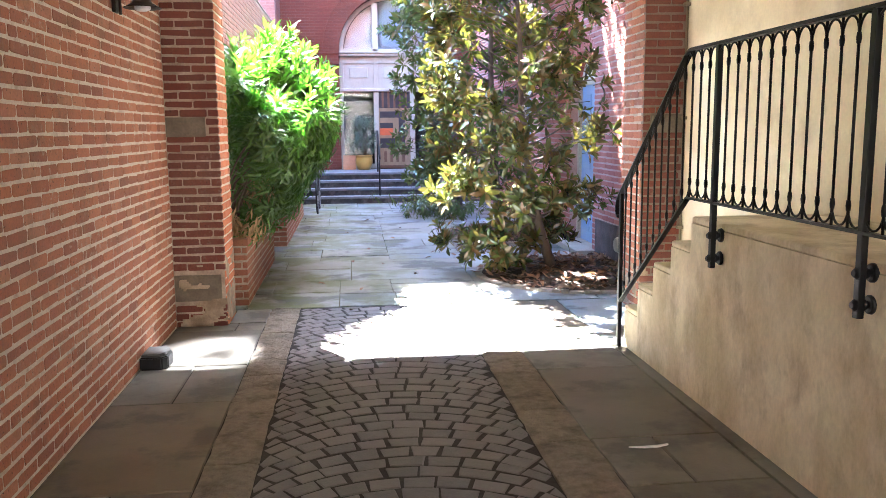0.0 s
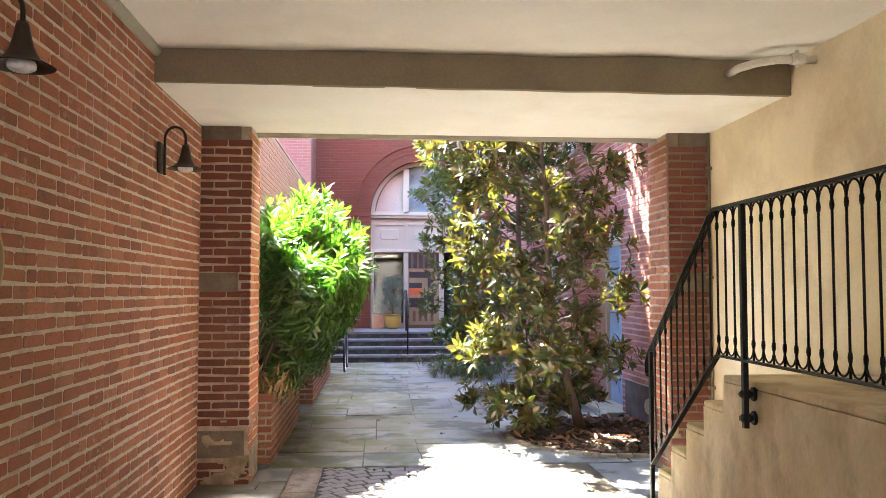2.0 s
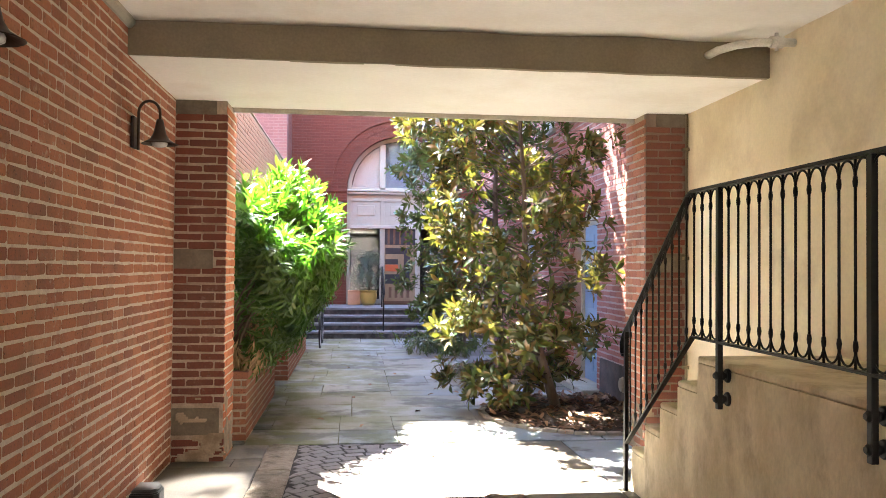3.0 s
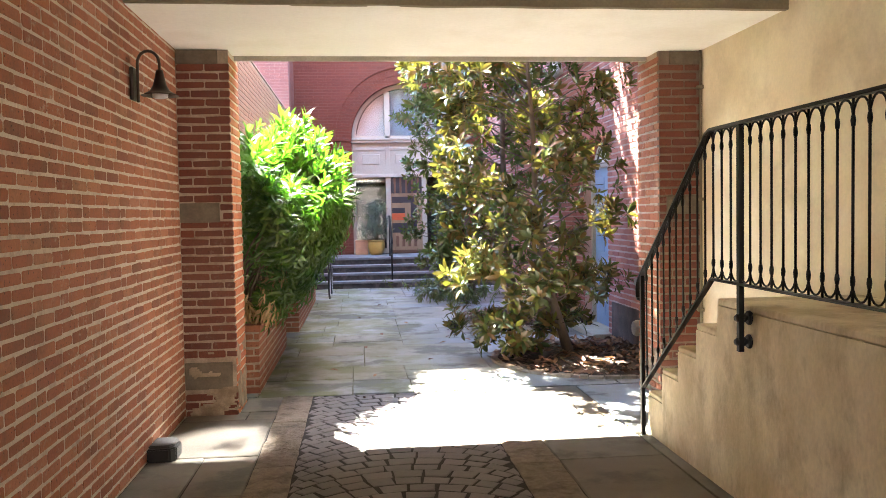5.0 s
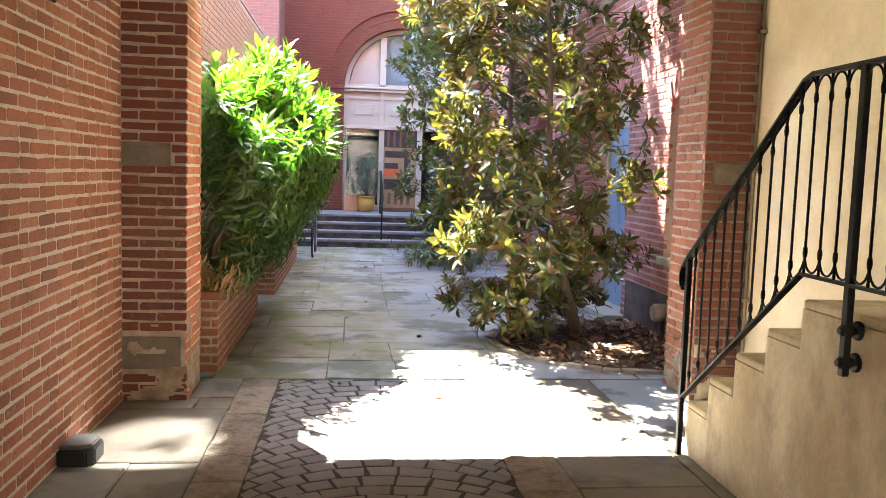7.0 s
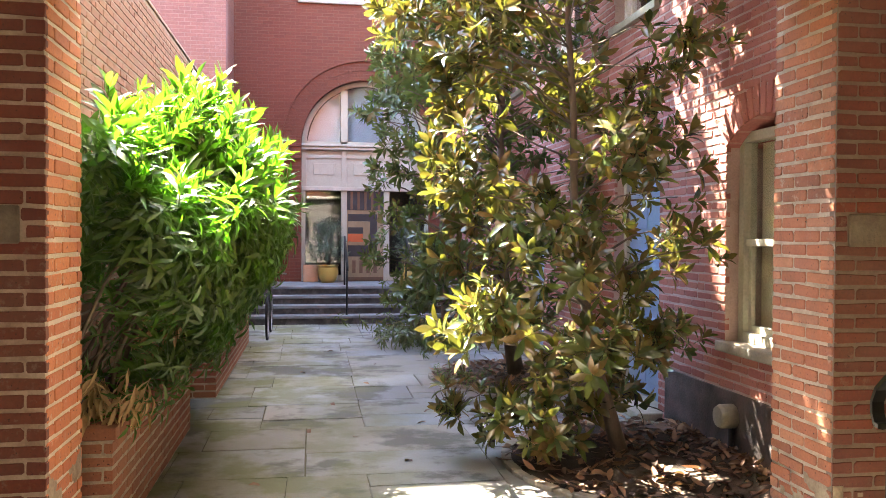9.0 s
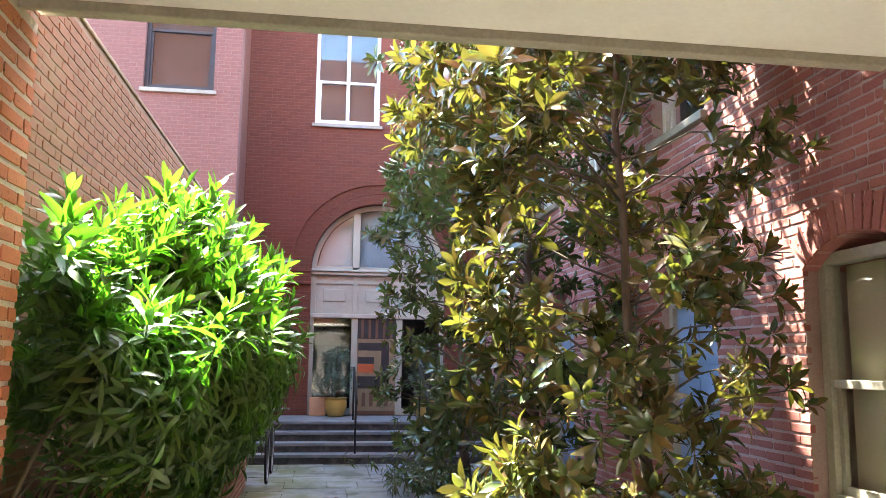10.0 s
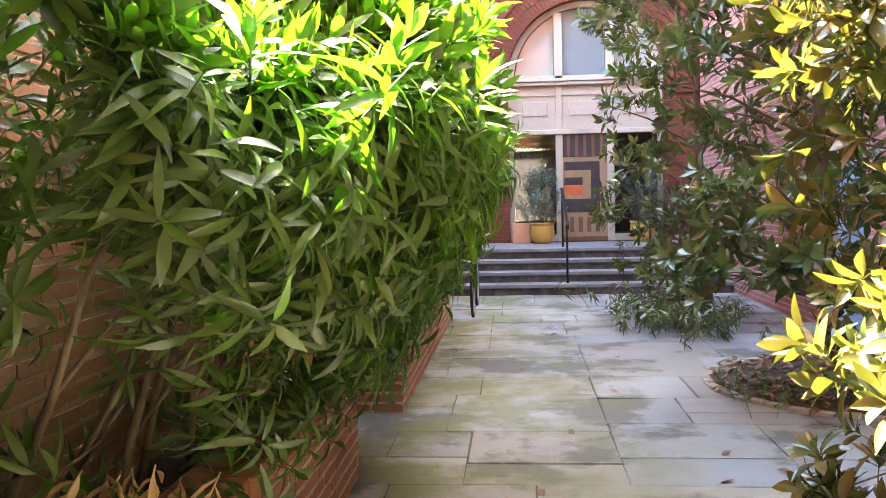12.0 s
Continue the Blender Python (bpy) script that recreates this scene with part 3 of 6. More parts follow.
# ---- far facade ----
facade = structure("wall_facade", "deep red brick facade with a great arched doorway")
AX0, AX1, SPRING, RAD = -0.20, 2.40, 3.37, 1.30
AC = (AX0 + AX1) / 2
UW = (-0.23, 1.05, 6.25, 8.3)
bm = bmesh.new()
F0, F1 = FACADE, FACADE + 0.45
for x0, x1, z0, z1 in [(-9, AX0, -0.1, UW[2]), (AX1, 3.3, -0.1, UW[2]), (AX0, AX1, SPRING + RAD, UW[2]), (-9, UW[0], UW[2], UW[3]), (UW[1], 3.3, UW[2], UW[3]), (-9, 3.3, UW[3], 21.0)]:
    box(bm, x0, x1, F0, F1, z0, z1)
arc = [(AC - RAD * math.cos(math.pi * i / 32), SPRING + RAD * math.sin(math.pi * i / 32)) for i in range(33)]
prism(bm, [(AX0, SPRING + RAD)] + arc[:17], 1, F0, F1)
prism(bm, arc[16:] + [(AX1, SPRING + RAD)], 1, F0, F1)
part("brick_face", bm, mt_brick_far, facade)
bm = bmesh.new()
ring_o = [(AC - 1.74 * math.cos(math.pi * i / 32), SPRING + 1.74 * math.sin(math.pi * i / 32)) for i in range(33)]
ring_m = [(AC - 1.68 * math.cos(math.pi * i / 32), SPRING + 1.68 * math.sin(math.pi * i / 32)) for i in range(33)]
for i in range(32):
    prism(bm, [ring_m[i], ring_o[i], ring_o[i + 1], ring_m[i + 1]], 1, F0 - 0.055, F0)
part("arch_moulding", bm, mt_brick_far, facade)
bm = bmesh.new()
for r0, r1, lip in ((1.305, 1.485, 0.022), (1.495, 1.675, 0.026)):
    for i in range(64):
        t0, t1 = math.pi * (i + 0.05) / 64, math.pi * (i + 0.95) / 64
        prism(bm, [(AC - r * math.cos(t), SPRING + r * math.sin(t)) for r, t in ((r0, t0), (r1, t0), (r1, t1), (r0, t1))], 1, F0 - lip, F0)
part("arch_ring", bm, mt_brick_far, facade)
for x0, x1 in ((-0.70, -0.20), (2.40, 2.88)):
    bm = bmesh.new()
    box(bm, x0, x1, F0 - 0.06, F0, 3.30, 3.37, bevel=0.01)
    box(bm, x0 + 0.03, x1, F0 - 0.04, F0, 3.12, 3.30, bevel=0.01)
    box(bm, x0 + 0.01, x1, F0 - 0.05, F0, 3.06, 3.12, bevel=0.01)
    part("impost", bm, mt_brick_far, facade)

pink = structure("wall_pink_bay", "pinkish brick bay of the neighbouring house")
PW = (-3.18, -1.98, 6.29, 8.4)
bm = bmesh.new()
for x0, x1, z0, z1 in [(-9, PW[0], -0.1, 18.6), (PW[1], -1.52, -0.1, 18.6), (PW[0], PW[1], -0.1, PW[2]), (PW[0], PW[1], PW[3], 18.6)]:
    box(bm, x0, x1, 18.3, 18.7, z0, z1)
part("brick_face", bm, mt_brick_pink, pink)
boxes("return_wall", mt_brick_far, pink, (-1.9, -1.524, 18.7, 19.8, -0.1, 18.6))
boxes("closing_wall", mt_brick_side, wall_court, (3.3, 12, PIER_BACK, 20.3, -0.1, 4.0))

# ---- far steps ----
steps = structure("stairs_far", "four dark bluestone steps up to the doorway", "stairs")
LAND = 0.60
for k in range(4):
    y0 = 17.3 + 0.30 * k
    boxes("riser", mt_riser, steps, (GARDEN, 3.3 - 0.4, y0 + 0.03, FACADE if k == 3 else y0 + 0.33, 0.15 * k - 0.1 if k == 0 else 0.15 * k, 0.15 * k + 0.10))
    boxes("tread", mt_step, steps, (GARDEN, 3.3 - 0.4, y0, FACADE if k == 3 else y0 + 0.34, 0.15 * k + 0.10, 0.15 * (k + 1)), bevel=0.008)


# ---- joinery ----
mt_tan = surface("tan_wood", (0.20, 0.143, 0.08), (0.26, 0.19, 0.11), 4, 60, 0.5, 0.2, 0.002, stretch=(1, 1, 0.15))
mt_brown = surface("brown_wood", (0.10, 0.055, 0.032), (0.14, 0.075, 0.044), 4, 60, 0.5, 0.2, 0.002)
mt_charcoal = surface("charcoal_panel", (0.022, 0.022, 0.024), (0.036, 0.036, 0.038), 4, 60, 0.45, 0.1, 0.002)
mt_orange = surface("orange_panel", (0.40, 0.085, 0.025), (0.46, 0.105, 0.035), 4, 60, 0.5, 0.1, 0.002)
mt_blue = surface("blue_door_paint", (0.17, 0.26, 0.40), (0.22, 0.32, 0.47), 3, 60, 0.5, 0.15, 0.002, (0.30, 0.36, 0.44), 2, 0.4)
mt_paleblue = surface("pale_fanlight", (0.50, 0.54, 0.48), (0.58, 0.61, 0.54), 3, 60, 0.5, 0.15, 0.002)
# fanlight tones: curtain colour with the panes' reflections painted in
mt_pale_pane = surface("pale_blind_reflection", (0.34, 0.34, 0.31), (0.43, 0.43, 0.40), 1.2, 60, 0.8, 0.1, 0.002)
mt_grey_pane = surface("grey_blue_blind_reflection", (0.20, 0.22, 0.25), (0.27, 0.29, 0.32), 1.2, 60, 0.8, 0.1, 0.002)
mt_blind = surface("beige_blind", (0.52, 0.43, 0.30), (0.60, 0.50, 0.36), 1.5, 80, 0.8, 0.1, 0.002)
# the rooms' dimness is put into this dark colour
mt_room = surface("darkened_room_plaster", (0.05, 0.045, 0.04), (0.08, 0.07, 0.06), 1.5, 40, 0.9, 0.1, 0.002)


def pane(name, parent, x0, x1, y0, y1, z0, z1):
    ob = boxes(name, mt_glass, parent, (x0, x1, y0, y1, z0, z1))
    ob.visible_shadow = False
    return ob


entrance = structure("door_entrance", "cream timber doorway screen with transom panels and fanlight under the brick arch", "doorway")
D0, D1 = FACADE + 0.16, FACADE + 0.26
for x0, x1 in ((AX0, AX0 + 0.08), (0.60, 0.72), (1.47, 1.59), (AX1 - 0.08, AX1)):
    boxes("post", mt_cream, entrance, (x0, x1, D0, D1, LAND, 2.44), bevel=0.008)
boxes("bottom_rail", mt_cream, entrance, (AX0 + 0.08, 0.60, D0 + 0.01, D1, LAND, 0.72), (1.59, AX1 - 0.08, D0 + 0.01, D1, LAND, 0.72), bevel=0.006)
boxes("head_rail", mt_trim, entrance, (AX0, AX1, D0 - 0.03, D1, 2.44, 2.52), bevel=0.01)
boxes("transom", mt_cream, entrance, (AX0, AX1, D0 + 0.03, D1, 2.52, 3.27))
for x0, x1 in ((AX0, AX0 + 0.10), (0.61, 0.71), (1.48, 1.58), (AX1 - 0.10, AX1)):
    boxes("stile", mt_cream, entrance, (x0, x1, D0, D0 + 0.03, 2.52, 3.27), bevel=0.004)
for x0, x1 in ((-0.10, 0.61), (0.71, 1.48), (1.58, 2.30)):
    boxes("transom_panel", mt_cream, entrance, (x0 + 0.14, x1 - 0.14, D0 + 0.012, D0 + 0.03, 2.76, 3.00), bevel=0.010)
    boxes("transom_rail", mt_cream, entrance, (x0, x1, D0 + 0.004, D0 + 0.03, 3.10, 3.16), bevel=0.006)
boxes("cornice", mt_cream, entrance, (AX0, AX1, D0 - 0.06, D1, 3.27, 3.33), (AX0, AX1, D0 - 0.09, D1, 3.333, 3.38), bevel=0.010)
bm = bmesh.new()
for i in range(32):
    a0, a1 = math.pi * i / 32, math.pi * (i + 1) / 32
    prism(bm, [(AC - r * math.cos(t), 3.38 + r * math.sin(t)) for r, t in ((1.20, a0), (1.296, a0), (1.296, a1), (1.20, a1))], 1, D0, D1)
part("arch_frame", bm, mt_cream, entrance)
for x0, x1 in ((0.59, 0.73), (1.46, 1.60)):
    boxes("arch_mullion", mt_cream, entrance, (x0, x1, D0, D1, 3.38, 4.49), bevel=0.008)
boxes("arch_sill", mt_cream, entrance, (-0.10, 2.30, D0, D1, 3.382, 3.44), bevel=0.006)
bm = bmesh.new()
prism(bm, [(AC - 1.21 * math.cos(math.pi * i / 32), 3.40 + 1.21 * math.sin(math.pi * i / 32)) for i in range(33)], 1, D0 + 0.045, D0 + 0.051)
part("arch_pane", bm, mt_glass, entrance).visible_shadow = False
for x0, x1 in ((AX0 + 0.08, 0.60), (1.59, AX1 - 0.08)):
    pane("pane", entrance, x0, x1, D0 + 0.045, D0 + 0.051, 0.72, 2.44)
for x0, x1, tone in ((-0.09, 0.585, mt_pale_pane), (0.735, 1.455, mt_grey_pane), (1.605, 2.29, mt_pale_pane)):
    bm = bmesh.new()
    prism(bm, [(x0, 3.44), (x1, 3.44)] + [(x1 - (x1 - x0) * i / 8, 3.40 + math.sqrt(1.17 ** 2 - (x1 - (x1 - x0) * i / 8 - AC) ** 2)) for i in range(9) if 1.17 ** 2 > (x1 - (x1 - x0) * i / 8 - AC) ** 2], 1, D1 + 0.02, D1 + 0.03)
    part("fanlight_backing", bm, tone, entrance)
# dark sheet and bars that darken the lower panes from behind
boxes("screen", mt_dark, entrance, (AX0 + 0.08, 0.60, D1 + 0.004, D1 + 0.014, 1.02, 1.92), label="dark sheet behind the lower panes")
for k in range(7):
    boxes("screen_bar", mt_charcoal, entrance, (AX0 + 0.08, 0.60, D1 - 0.004, D1 + 0.004, 1.10 + 0.12 * k, 1.115 + 0.12 * k))
room = structure("wall_room", "dim room behind the doorway", "wall")
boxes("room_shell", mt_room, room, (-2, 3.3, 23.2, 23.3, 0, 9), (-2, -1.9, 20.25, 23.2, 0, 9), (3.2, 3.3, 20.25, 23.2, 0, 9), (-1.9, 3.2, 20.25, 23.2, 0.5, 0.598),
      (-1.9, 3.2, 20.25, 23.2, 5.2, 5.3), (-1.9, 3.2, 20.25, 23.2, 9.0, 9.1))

# the patterned wooden door leaf
leaf_door = structure("door_leaf", "tan wooden door with a dark geometric panel and an orange bar", "door")
px0, py = 0.72, D0 + 0.02


def panel(name, mat_, x0, x1, z0, z1, dy, label=""):
    boxes(name, mat_, leaf_door, (px0 + x0, px0 + x1, py - dy, py + 0.02, z0, z1), bevel=0.003, label=label)


panel("door_slab", mt_tan, 0.0, 0.75, 0.68, 2.44, 0.0)
panel("kick_rail", mt_brown, 0.0, 0.75, 0.604, 0.68, 0.005)
panel("top_panel", mt_charcoal, 0.0, 0.75, 2.05, 2.44, 0.006)
for k in range(5):
    panel("top_slat", mt_brown, 0.07 + 0.14 * k, 0.12 + 0.14 * k, 2.06, 2.43, 0.012)
panel("dark_panel", mt_charcoal, 0.02, 0.62, 1.10, 1.97, 0.008, "charcoal square panel")
panel("c_panel", mt_tan, 0.02, 0.47, 1.33, 1.82, 0.014)
panel("inner_panel", mt_charcoal, 0.02, 0.33, 1.57, 1.70, 0.020)
panel("orange_bar", mt_orange, 0.02, 0.33, 1.40, 1.565, 0.020, "orange painted bar")
for k in range(4):
    panel("slot", mt_brown, 0.11 + 0.145 * k, 0.18 + 0.145 * k, 0.76, 1.02, 0.006)


def sash_window(name, label, axis, face, u0, u1, z0, z1, mid, frame_mat, out, behind, columns=1, sill=True, top_arch=None):
    """A sash window in a wall: axis 0 for a wall along x, 1 along y; out is the direction of the street side."""
    w = structure(name, label, "window")

    def bar(part_name, a, b, c, d, t0, t1, mat_, bev=0.004):
        lo, hi = sorted((face - out * t0, face - out * t1))
        s = (a, b, lo, hi, c, d) if axis == 0 else (lo, hi, a, b, c, d)
        return boxes(part_name, mat_, w, s, bevel=bev)
    f = 0.07
    for a, b, c, d in ((u0, u0 + f, z0, z1), (u1 - f, u1, z0, z1), (u0 + f, u1 - f, z0, z0 + f), (u0 + f, u1 - f, z1 - f, z1)):
        bar("window_frame", a, b, c, d, 0.10, 0.20, frame_mat)
    bar("meeting_rail", u0 + f, u1 - f, mid - 0.025, mid + 0.025, 0.12, 0.17, frame_mat)
    for a, b, c, d, t in ((u0 + f, u0 + f + 0.04, z0 + f, mid - 0.025, 0.14), (u1 - f - 0.04, u1 - f, z0 + f, mid - 0.025, 0.14), (u0 + f, u1 - f, z0 + f, z0 + f + 0.05, 0.142)):
        bar("sash", a, b, c, d, t, t + 0.03, frame_mat, 0.003)
    for k in range(1, columns):
        uc = u0 + (u1 - u0) * k / columns
        bar("mullion", uc - 0.035, uc + 0.035, z0 + f, z1 - f, 0.118, 0.16, frame_mat)
    for c, d, t in ((z0 + f, mid, 0.165), (mid, z1 - f, 0.150)):
        g = bar("pane", u0 + f, u1 - f, c, d, t, t + 0.005, mt_glass, 0)
        g.visible_shadow = False
    # dark backings stand in for unlit rooms; the beige one is a blind
    if behind:
        bar("pane_backing", u0 + f, u1 - f, z0 + f, z1 - f, 0.24, 0.25, behind, 0)
    if sill:
        bar("window_sill", u0 - 0.05, u1 + 0.05, z0 - 0.07, z0, -0.05, 0.20, mt_stone, 0.008)
    return w


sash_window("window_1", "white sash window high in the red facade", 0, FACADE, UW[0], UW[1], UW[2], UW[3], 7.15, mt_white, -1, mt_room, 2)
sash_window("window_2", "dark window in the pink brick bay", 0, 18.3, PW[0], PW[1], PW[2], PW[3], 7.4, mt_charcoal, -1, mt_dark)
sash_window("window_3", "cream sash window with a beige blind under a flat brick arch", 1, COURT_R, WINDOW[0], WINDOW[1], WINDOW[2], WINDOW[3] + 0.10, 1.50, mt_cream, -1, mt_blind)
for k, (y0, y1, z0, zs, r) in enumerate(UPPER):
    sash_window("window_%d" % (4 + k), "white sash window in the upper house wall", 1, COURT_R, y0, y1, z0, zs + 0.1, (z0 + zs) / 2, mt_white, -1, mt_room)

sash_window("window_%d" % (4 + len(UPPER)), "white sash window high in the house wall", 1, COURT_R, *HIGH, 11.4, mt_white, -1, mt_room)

for k, (y0, y1, z0, zs, r) in enumerate(DOORS):
    d = structure("door_%d" % (k + 1), "blue panelled door with a pale arched fanlight in the brick wall", "door")
    xf = COURT_R + 0.12
    boxes("door_frame", mt_cream, d, (xf - 0.02, xf + 0.08, y0, y0 + 0.07, z0, zs), (xf - 0.02, xf + 0.08, y1 - 0.07, y1, z0, zs), bevel=0.005)
    boxes("door_leaf", mt_blue, d, (xf + 0.02, xf + 0.07, y0 + 0.072, y1 - 0.072, z0 + 0.01, zs - 0.12), bevel=0.004)
    for a, b in ((0.15, 0.75), (0.95, 1.45), (1.55, 1.9)):
        for u0, u1 in ((y0 + 0.14, (y0 + y1) / 2 - 0.04), ((y0 + y1) / 2 + 0.04, y1 - 0.14)):
            boxes("door_panel", mt_blue, d, (xf + 0.008, xf + 0.02, u0, u1, z0 + a, z0 + b), bevel=0.005)
    boxes("door_rail", mt_cream, d, (xf - 0.02, xf + 0.08, y0 + 0.07, y1 - 0.07, zs - 0.12, zs - 0.05), bevel=0.005)
    pts, (cy, cz), rad, t0 = segment(y0 + 0.01, y1 - 0.01, zs - 0.05, r + 0.03)
    bm = bmesh.new()
    prism(bm, pts, 0, xf + 0.02, xf + 0.06)
    part("fanlight", bm, mt_paleblue, d, "pale arched fanlight board")
    bm = bmesh.new()
    tube(bm, [(xf + 0.01, cy + (q[0] - cy) * 0.62, zs - 0.05 + (q[1] - zs + 0.05) * 0.62) for q in pts], 0.014, 6)
    part("fanlight_bar", bm, mt_charcoal, d)
    boxes("threshold", mt_stone, d, (COURT_R - 0.22, xf + 0.1, y0 - 0.1, y1 + 0.1, 0.0, z0 + 0.006), bevel=0.01)
    bm = bmesh.new()
    bmesh.ops.create_uvsphere(bm, u_segments=10, v_segments=8, radius=0.03, matrix=Matrix.Translation((xf - 0.02, y0 + 0.14, z0 + 0.95)))
    part("door_knob", bm, mt_iron, d)

# ---- iron railing ----
rail = thing("stair_railing", "black wrought-iron stair railing with looped balusters", "railing", 1.86, 4.4, 0.0)
RX = 1.862
rail.location = (0, 0, 0)


def top_z(y):
    return 1.955 if y < 4.40 else 1.955 - (y - 4.40) * 0.79


def low_z(y):
    return 1.15 if y < 4.36 else 1.15 - (y - 4.36) * 0.748


bm = bmesh.new()
prof = [(1.0, 1.955), (4.36, 1.955), (4.42, 1.935), (5.49, 1.085), (5.53, 1.045), (5.55, 1.0), (5.548, 0.96), (5.535, 0.93), (5.515, 0.925)]
for (y0, z0), (y1, z1) in zip(prof, prof[1:]):
    n = Vector((0, -(z1 - z0), y1 - y0)).normalized()
    vs = []
    for (yy, zz) in ((y0, z0), (y1, z1)):
        vs.append([bm.verts.new((RX + dx, yy + n.y * dn, zz + n.z * dn)) for dx, dn in ((-0.022, -0.008), (-0.018, 0.008), (0, 0.013), (0.018, 0.008), (0.022, -0.008))])
    for k in range(5):
        bm.faces.new((vs[0][k], vs[0][(k + 1) % 5], vs[1][(k + 1) % 5], vs[1][k]))
    bm.faces.new(vs[0][::-1]), bm.faces.new(vs[1])
bmesh.ops.recalc_face_normals(bm, faces=bm.faces[:])
part("handrail", bm, mt_iron, rail)
bm = bmesh.new()
for (y0, z0), (y1, z1) in (((1.0, 1.15), (4.36, 1.15)), ((4.36, 1.15), (5.48, 0.312))):
    prism(bm, [(y0, z0 - 0.006), (y0, z0 + 0.006), (y1, z1 + 0.006), (y1, z1 - 0.006)], 0, RX - 0.016, RX + 0.016)
part("bottom_rail", bm, mt_iron, rail)
for yp, zb, zt in ((5.47, 0.0, 1.09), (4.03, 0.81, 1.95), (2.78, 0.83, 1.955)):
    p = boxes("post", mt_iron, rail, (RX - 0.014, RX + 0.014, yp - 0.016, yp + 0.016, zb, zt), bevel=0.003)
    if zb > 0.1:
        for zl in (zb + 0.05, zb + 0.17):
            bm = bmesh.new()
            tube(bm, [(RX - 0.03, yp, zl), (STAIR + 0.01, yp, zl)], 0.013, 8)
            tube(bm, [(RX - 0.026, yp, zl), (RX - 0.020, yp, zl), (RX - 0.014, yp, zl)], [0.012, 0.021, 0.024], 8)
            tube(bm, [(RX + 0.012, yp, zl), (RX + 0.020, yp, zl), (RX + 0.030, yp, zl), (STAIR + 0.004, yp, zl)], [0.020, 0.024, 0.016, 0.020], 10)
            tube(bm, [(STAIR - 0.014, yp, zl), (STAIR - 0.008, yp, zl), (STAIR + 0.004, yp, zl)], [0.030, 0.036, 0.038], 14)
            part("bracket", bm, mt_iron, rail, "bolted iron bracket")
GAP = 0.1045
ys = [4.03 + GAP * k for k in range(-14, 15) if k != 0]
ys = [y for y in ys if 1.1 < y < 5.43 and abs(y - 2.78) > 0.05]
for yb in ys:
    zt, zb = top_z(yb) - 0.012, low_z(yb) + 0.006
    bm = bmesh.new()
    tube(bm, [(RX, yb, zb), (RX, yb, zt)], 0.0065, 6)
    for zc, h in ((zb + 0.085, 0.04), (zt - 0.085, 0.04)):
        tube(bm, [(RX, yb, zc - h / 2), (RX, yb, zc), (RX, yb, zc + h / 2)], [0.009, 0.0115, 0.009], 6)
    part("baluster", bm, mt_iron, rail)
for y0, y1 in zip(sorted([*ys, 4.03, 2.78]), sorted([*ys, 4.03, 2.78])[1:]):
    if y1 - y0 > 0.12:
        continue
    g = (y1 - y0) / 2
    yc = (y0 + y1) / 2
    for f, s in ((top_z, 1), (low_z, -1)):
        bm = bmesh.new()
        pts = []
        for i in range(9):
            t = math.pi * i / 8
            yy = yc - g * math.cos(t)
            edge = f(yy) - s * 0.012
            pts.append((RX, yy, edge - s * 0.085 * (1 - math.sin(t) ** 0.8)))
        tube(bm, pts, 0.005, 5)
        part("loop", bm, mt_iron, rail)

# ---- wall lamps ----
mt_bronze = surface("dark_bronze", (0.030, 0.020, 0.014), (0.050, 0.034, 0.024), 6, 80, 0.45, 0.2, 0.002, metal=0.4)
mt_bulb = surface("frosted_bulb", (0.70, 0.70, 0.72), (0.78, 0.78, 0.80), 4, 50, 0.3, 0.05, 0.001)


def wall_lamp(y):
    lamp = thing("wall_lamp", "dark bronze gooseneck lamp with a bell shade on the brick wall", "wall lamp", LEFT, y, 2.25, group="passage wall lamps")
    bm = bmesh.new()
    box(bm, 0.006, 0.03, -0.045, 0.045, 0.0, 0.20, bevel=0.008)
    part("back_plate", bm, mt_bronze, lamp)
    bm = bmesh.new()
    pts = [(0.045, 0, -0.01), (0.045, 0, 0.10), (0.045, 0, 0.20)]
    pts += [(0.110 - 0.065 * math.cos(math.pi * i / 10), 0, 0.225 + 0.075 * math.sin(math.pi * i / 10)) for i in range(11)]
    pts += [(0.175, 0, 0.17)]
    tube(bm, pts, 0.009, 8)
    part("gooseneck", bm, mt_bronze, lamp)
    bm = bmesh.new()
    lathe(bm, [(0.020, 0.185), (0.024, 0.165), (0.031, 0.130), (0.041, 0.092), (0.060, 0.058), (0.098, 0.036), (0.112, 0.030), (0.108, 0.028), (0.060, 0.050), (0.038, 0.086), (0.026, 0.130), (0.016, 0.170)], 0.175, 0)
    bmesh.ops.contextual_create(bm, geom=[e for e in bm.edges if e.is_boundary and all(v.co.z > 0.18 for v in e.verts)])
    part("shade", bm, mt_bronze, lamp)
    bm = bmesh.new()
    lathe(bm, [(0.001, 0.010), (0.03, 0.012), (0.046, 0.022), (0.048, 0.038), (0.03, 0.07)], 0.175, 0, 16)
    part("bulb", bm, mt_bulb, lamp, "frosted white bulb, unlit")
    return lamp


lamp_1 = wall_lamp(5.28)
lamp_2 = copy_thing(lamp_1, Matrix.Translation((LEFT, 2.88, 2.25)))

